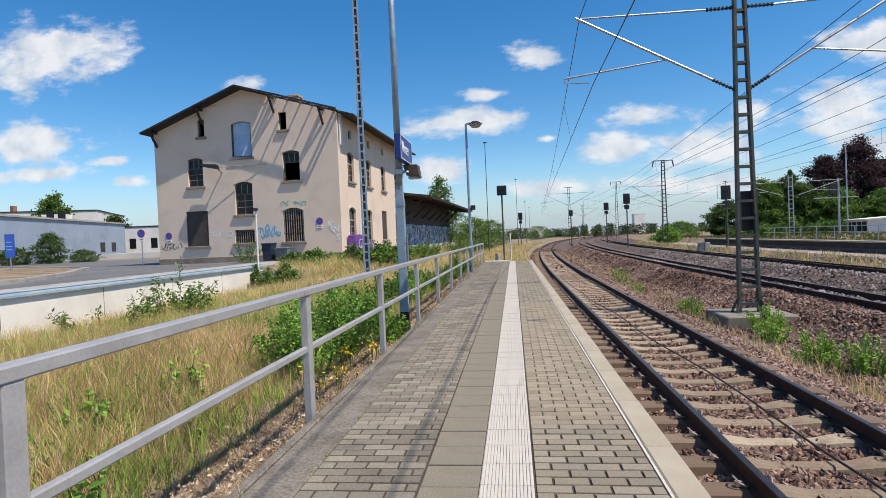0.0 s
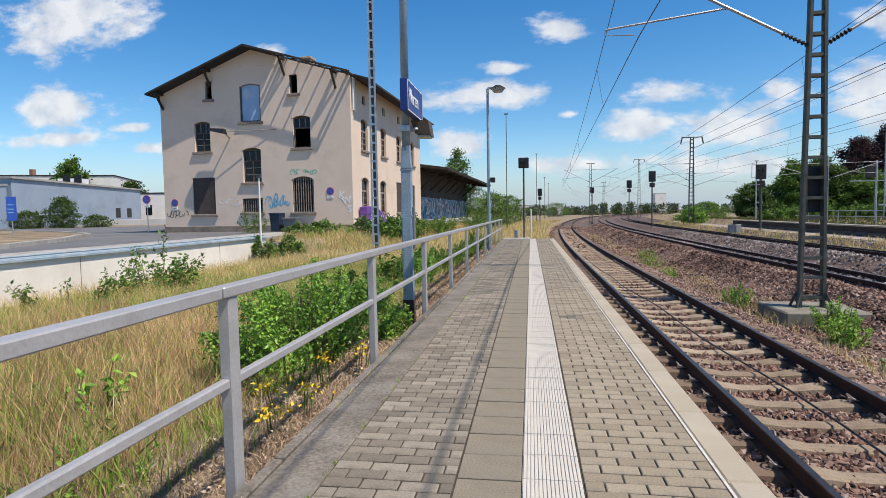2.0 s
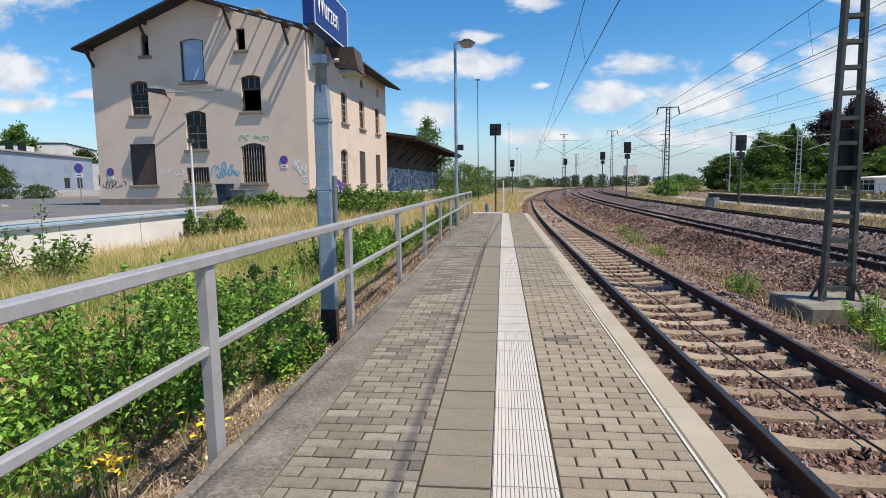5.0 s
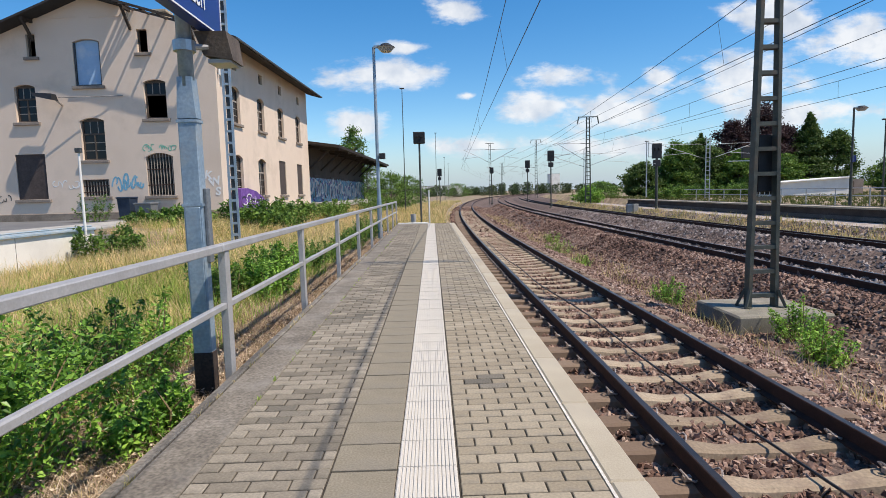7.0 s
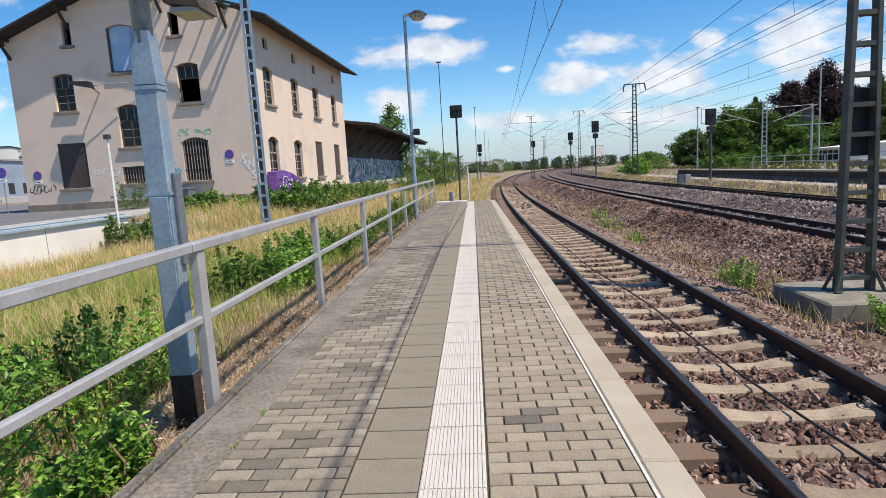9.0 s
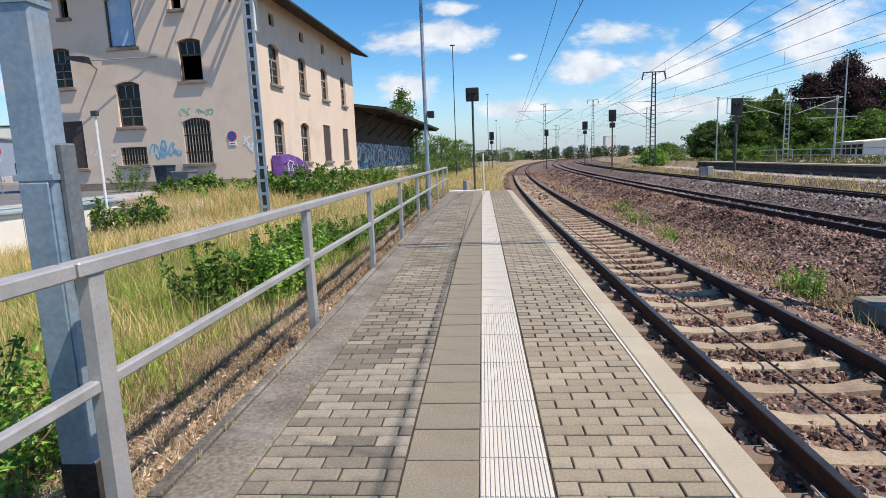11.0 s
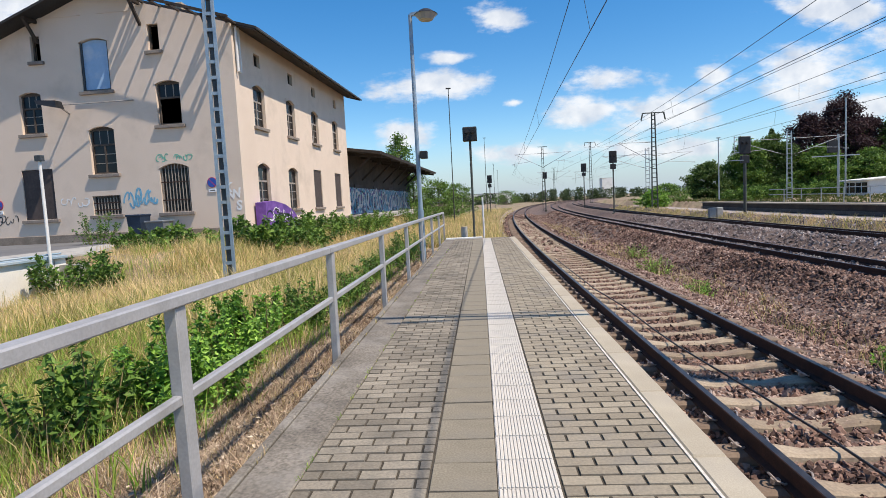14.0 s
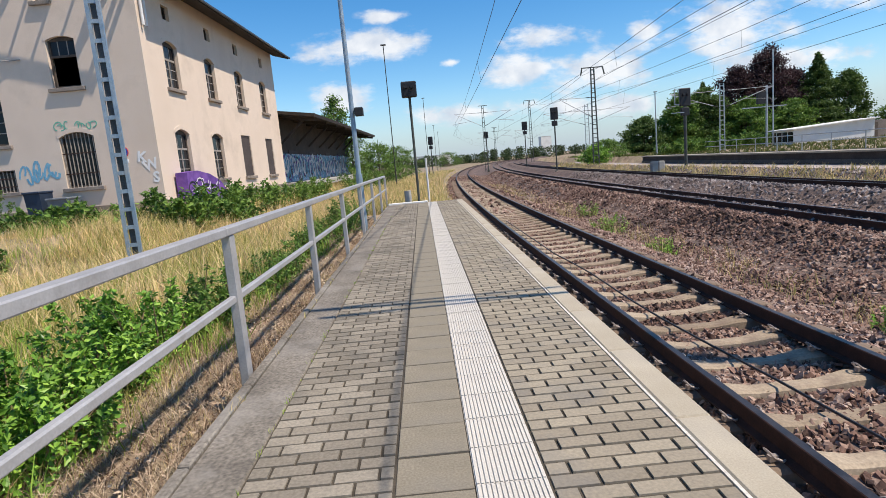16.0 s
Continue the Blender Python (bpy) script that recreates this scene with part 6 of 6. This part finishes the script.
lit = leaf_cloud(np.stack([rng.normal(-1.75, .22, 5200).clip(-2.6, -1.46), 1.5 + 26 * rng.uniform(0, 1, 5200) ** 1.3, rng.uniform(-.25, -.16, 5200)], 1), .035, flat=.25)
tagged(arrays("leaf_litter", lit[0], lit[1], THATCH), "dry brown leaf litter along the kerb", "leaf litter", kind="stuff")

# trees
for lab, x, y, h, r, n, mt, lift, cone in (
        ("low dark tree beyond the opposite platform", 44.5, 124, 6.6, 4.6, 14000, LEAF_DARK, .02, False),
        ("green tree beyond the opposite platform", 52.0, 124, 10.2, 4.4, 18000, LEAF_MID, .04, False),
        ("dark green tree beyond the opposite platform", 57, 125, 11.0, 5.8, 18000, LEAF_DARK, .04, False),
        ("large dark copper beech behind the platform", 72.5, 129, 17.6, 6.0, 24000, LEAF_COPPER, .15, False),
        ("copper beech with a lower spreading crown", 65.8, 128, 14.6, 5.2, 18000, LEAF_COPPER, .15, False),
        ("copper beech with a lower spreading crown", 78.8, 131, 14.2, 5.0, 16000, LEAF_COPPER, .15, False),
        ("green tree under the copper beech", 63.5, 121, 8.2, 5.6, 16000, LEAF_MID, .02, False),
        ("green tree under the copper beech", 72, 120, 7.2, 4.6, 10000, LEAF_MID, .02, False),
        ("dark spruce behind the platform", 81.2, 126, 16.2, 8.8, 34000, LEAF_DARK, .03, True),
        ("small dark spruce behind the platform", 62.0, 135, 13.4, 4.6, 12000, LEAF_DARK, .04, True),
        ("dark green tree beside the spruces", 76.5, 131, 11.5, 5.4, 16000, LEAF_DARK, .02, False),
        ("dark green tree beside the spruces", 86.6, 125, 12.2, 4.4, 16000, LEAF_DARK, .04, False),
        ("low green trees beyond the hut", 97.0, 122, 6.4, 5.8, 10000, LEAF_MID, .02, False)):
    tree(lab, x, y, -.5, h, r, n, .46 if not cone else .42, mt, lift, cone, "spruce" if cone else "tree")
tree("slim birch behind the goods shed", -11.0, 88, 0, 10.6, 2.6, 3500, .34, LEAF_MID, .3)
tree("round maple behind the hall", -104, 118, 0, 14.5, 4.4, 7000, .6, LEAF_MID, .2)
tree("flat dark tree crown behind the hall", -92, 122, 0, 9.6, 3.8, 3500, .6, LEAF_DARK, .2)
tree("round green bush tree before the hall", -52.0, 58, .4, 3.4, 1.9, 4500, .22, LEAF_DARK, .02)
tree("low hedge tree before the hall", -55.5, 57, .4, 1.9, 2.2, 3000, .22, LEAF_DARK, .0)
tree("low hedge tree before the hall", -49.5, 60, .4, 1.4, 1.8, 2000, .2, LEAF_DARK, .0)
for x, y, h, r in ((20.5, 78, 2.1, 2.0), (24.5, 86, 2.8, 3), (9.5, 215, 5, 6), (-4.5, 72, 4.2, 3), (-8, 78, 5.5, 3.5), (-3.5, 95, 4.5, 3.5)):
    tree("low bright green thicket beside the tracks", x, y, -.6, h, r, 5000, .22, LEAF_MID if y != 78 else LEAF, .0, name="thicket_tree")
# far wood along the horizon
far_pts = []
for i in range(420):
    x = -230 + i * 1.25 + rng.normal(0, 1.5)
    y = 300 + rng.normal(0, 14) - max(0, x - 60) * .35
    h = 4.6 + 2.2 * noise.noise((x * .03, 2.0, 0)) + 1.6 * noise.noise((x * .13, 5.0, 0)) + rng.uniform(-.6, .8)
    m = 230
    u, w_ = rng.uniform(0, 6.283, m), rng.uniform(0, 1, m) ** .5
    lift_ = rng.uniform(0, 1, m)
    far_pts.append(np.stack([x + 2.6 * w_ * np.cos(u) * (1 - .5 * lift_), y + 2.0 * w_ * np.sin(u), h * lift_ - .8], 1))
v, f = leaf_cloud(np.concatenate(far_pts), .75, flat=.8)
tagged(arrays("far_wood", v, f, FAR_GREEN), "distant belt of green trees along the horizon", "woods", kind="stuff")


# ---------------------------------------------------------------- grass
def blades(name, n, x0, x1, y0, y1, h, w, mat, label, follow=False, lean=.35, clump=0, fall=1.0, avoid=None, level=None):
    if clump:
        cx, cy = rng.uniform(x0, x1, n // clump), y0 + (y1 - y0) * rng.uniform(0, 1, n // clump) ** fall
        x = np.repeat(cx, clump) + rng.normal(0, .10 if level is None else .008, len(cx) * clump)
        y = np.repeat(cy, clump) + rng.normal(0, .10 if level is None else .025, len(cx) * clump)
        hs = np.repeat(rng.uniform(.55, 1.25, len(cx)), clump)
    else:
        x, y = rng.uniform(x0, x1, n), y0 + (y1 - y0) * rng.uniform(0, 1, n) ** fall
        hs = np.ones(n)
    if follow:
        x = x + np.array([bend(q) for q in y])
    if avoid:
        keep = np.array([not avoid(a, c) for a, c in zip(x, y)])
        x, y, hs = x[keep], y[keep], hs[keep]
    n = len(x)
    z = np.array([ground_height(a, c) for a, c in zip(x, y)])
    if follow:
        z = np.maximum(z, np.array([ballast_height(a - bend(c), c) for a, c in zip(x, y)]))
    if level is not None:
        z = np.full(n, level)
    hh = h * rng.uniform(.45, 1.25, n) * hs
    a = rng.uniform(0, 6.283, n)
    d = rng.normal(0, lean, (n, 2)) * hh[:, None]
    wx, wy = np.cos(a) * w * rng.uniform(.6, 1.3, n), np.sin(a) * w * rng.uniform(.6, 1.3, n)
    v = np.zeros((n, 5, 3), np.float32)
    for k, (fz, fd, fw) in enumerate(((0, 0, 1), (0, 0, -1), (.55, .35, .75), (.55, .35, -.75), (1, 1, 0))):
        v[:, k, 0] = x + d[:, 0] * fd + wx * fw
        v[:, k, 1] = y + d[:, 1] * fd + wy * fw
        v[:, k, 2] = z + hh * fz - .02
    k = (np.arange(n) * 5)[:, None]
    f = np.concatenate([k + np.array([[0, 1, 3]]), k + np.array([[0, 3, 2]]), k + np.array([[2, 3, 4]])], 0)
    return tagged(arrays(name, v.reshape(-1, 3), f, mat), label, "grass", kind="stuff")


def no_wall(x, y):
    return x < -10.5 and y < 23


blades("dry_grass", 90000, -10.5, -2.7, 2.0, 30, .36, .004, GRASS, "knee-high dry straw-coloured grass behind the railing", clump=9, fall=1.25, avoid=no_wall)
blades("dry_grass", 26000, -8.2, -2.6, 16, 30, .5, .008, GRASS, "tall dry straw-coloured grass below the building", clump=10)
blades("dead_grass", 90000, -2.9, -1.48, 0.8, 28, .12, .003, THATCH, "trampled dead grass and litter along the kerb", lean=1.1, fall=1.4)
blades("dead_grass", 30000, -6.0, -2.6, 0.8, 20, .10, .003, THATCH, "dead brown stems among the grass", lean=.9, fall=1.4)
blades("dry_grass", 44000, -6.0, -2.2, 1.2, 20, .24, .003, GRASS, "short dry grass beside the platform", clump=7)
blades("dry_grass", 9000, -2.5, -1.5, 1.5, 26, .10, .0025, GRASS, "thin dry grass tufts along the kerb", clump=6, fall=1.3)
blades("dead_stems", 16000, -7.0, -2.2, 1.5, 16, .34, .0022, DEAD_STEM, "thin dark dead stems standing in the grass", clump=5, lean=.5, fall=1.2)
blades("green_grass", 3200, -3.8, -2.0, 1.4, 5.0, .28, .0035, GRASS_GREEN, "green grass tufts beside the first posts", clump=40)
blades("red_grass", 34000, -8.5, -2.5, 2.6, 10.5, .30, .0032, GRASS_RED, "fine reddish-straw grass in seed behind the railing", clump=22, fall=1.1)
blades("green_grass", 26000, -9.5, -2.0, 1.5, 26, .34, .005, GRASS_GREEN, "green grass tufts among the straw", clump=14, fall=1.2)
blades("dry_grass", 20000, -8, -1.2, 30, 64, .5, .012, GRASS, "dry grass below the goods shed", clump=10, fall=1.3)
blades("dry_grass", 22000, -5, 1.0, 31, 120, .45, .014, GRASS, "pale dry grass verge beyond the platform end", True, clump=10, fall=1.6)
blades("dry_grass", 15000, 15.2, 16.9, 10, 90, .30, .012, GRASS, "pale dry grass between the tracks", True, clump=9, fall=1.4)
blades("dry_grass", 3000, 4.6, 6.2, 7, 60, .30, .005, GRASS, "sparse dry weeds on the ballast shoulder", True, clump=7, fall=1.6)
blades("meadow_grass", 40000, 23.1, 75, 20, 118, .34, .035, MEADOW, "meadow behind the opposite platform", clump=9)
blades("green_grass", 26000, -6.8, -2.5, 9.5, 21, .34, .0042, GRASS_GREEN, "yellow-green grass among the straw", clump=16, fall=1.1)
blades("joint_tufts", 900, -.972, -.958, 1.5, 26, .035, .002, GRASS_GREEN, "tiny green tufts in the paving joint", clump=10, level=0.0)
blades("joint_tufts", 700, -1.272, -1.264, 1.5, 26, .05, .002, GRASS, "tiny dry tufts along the kerb joint", clump=10, level=0.0)
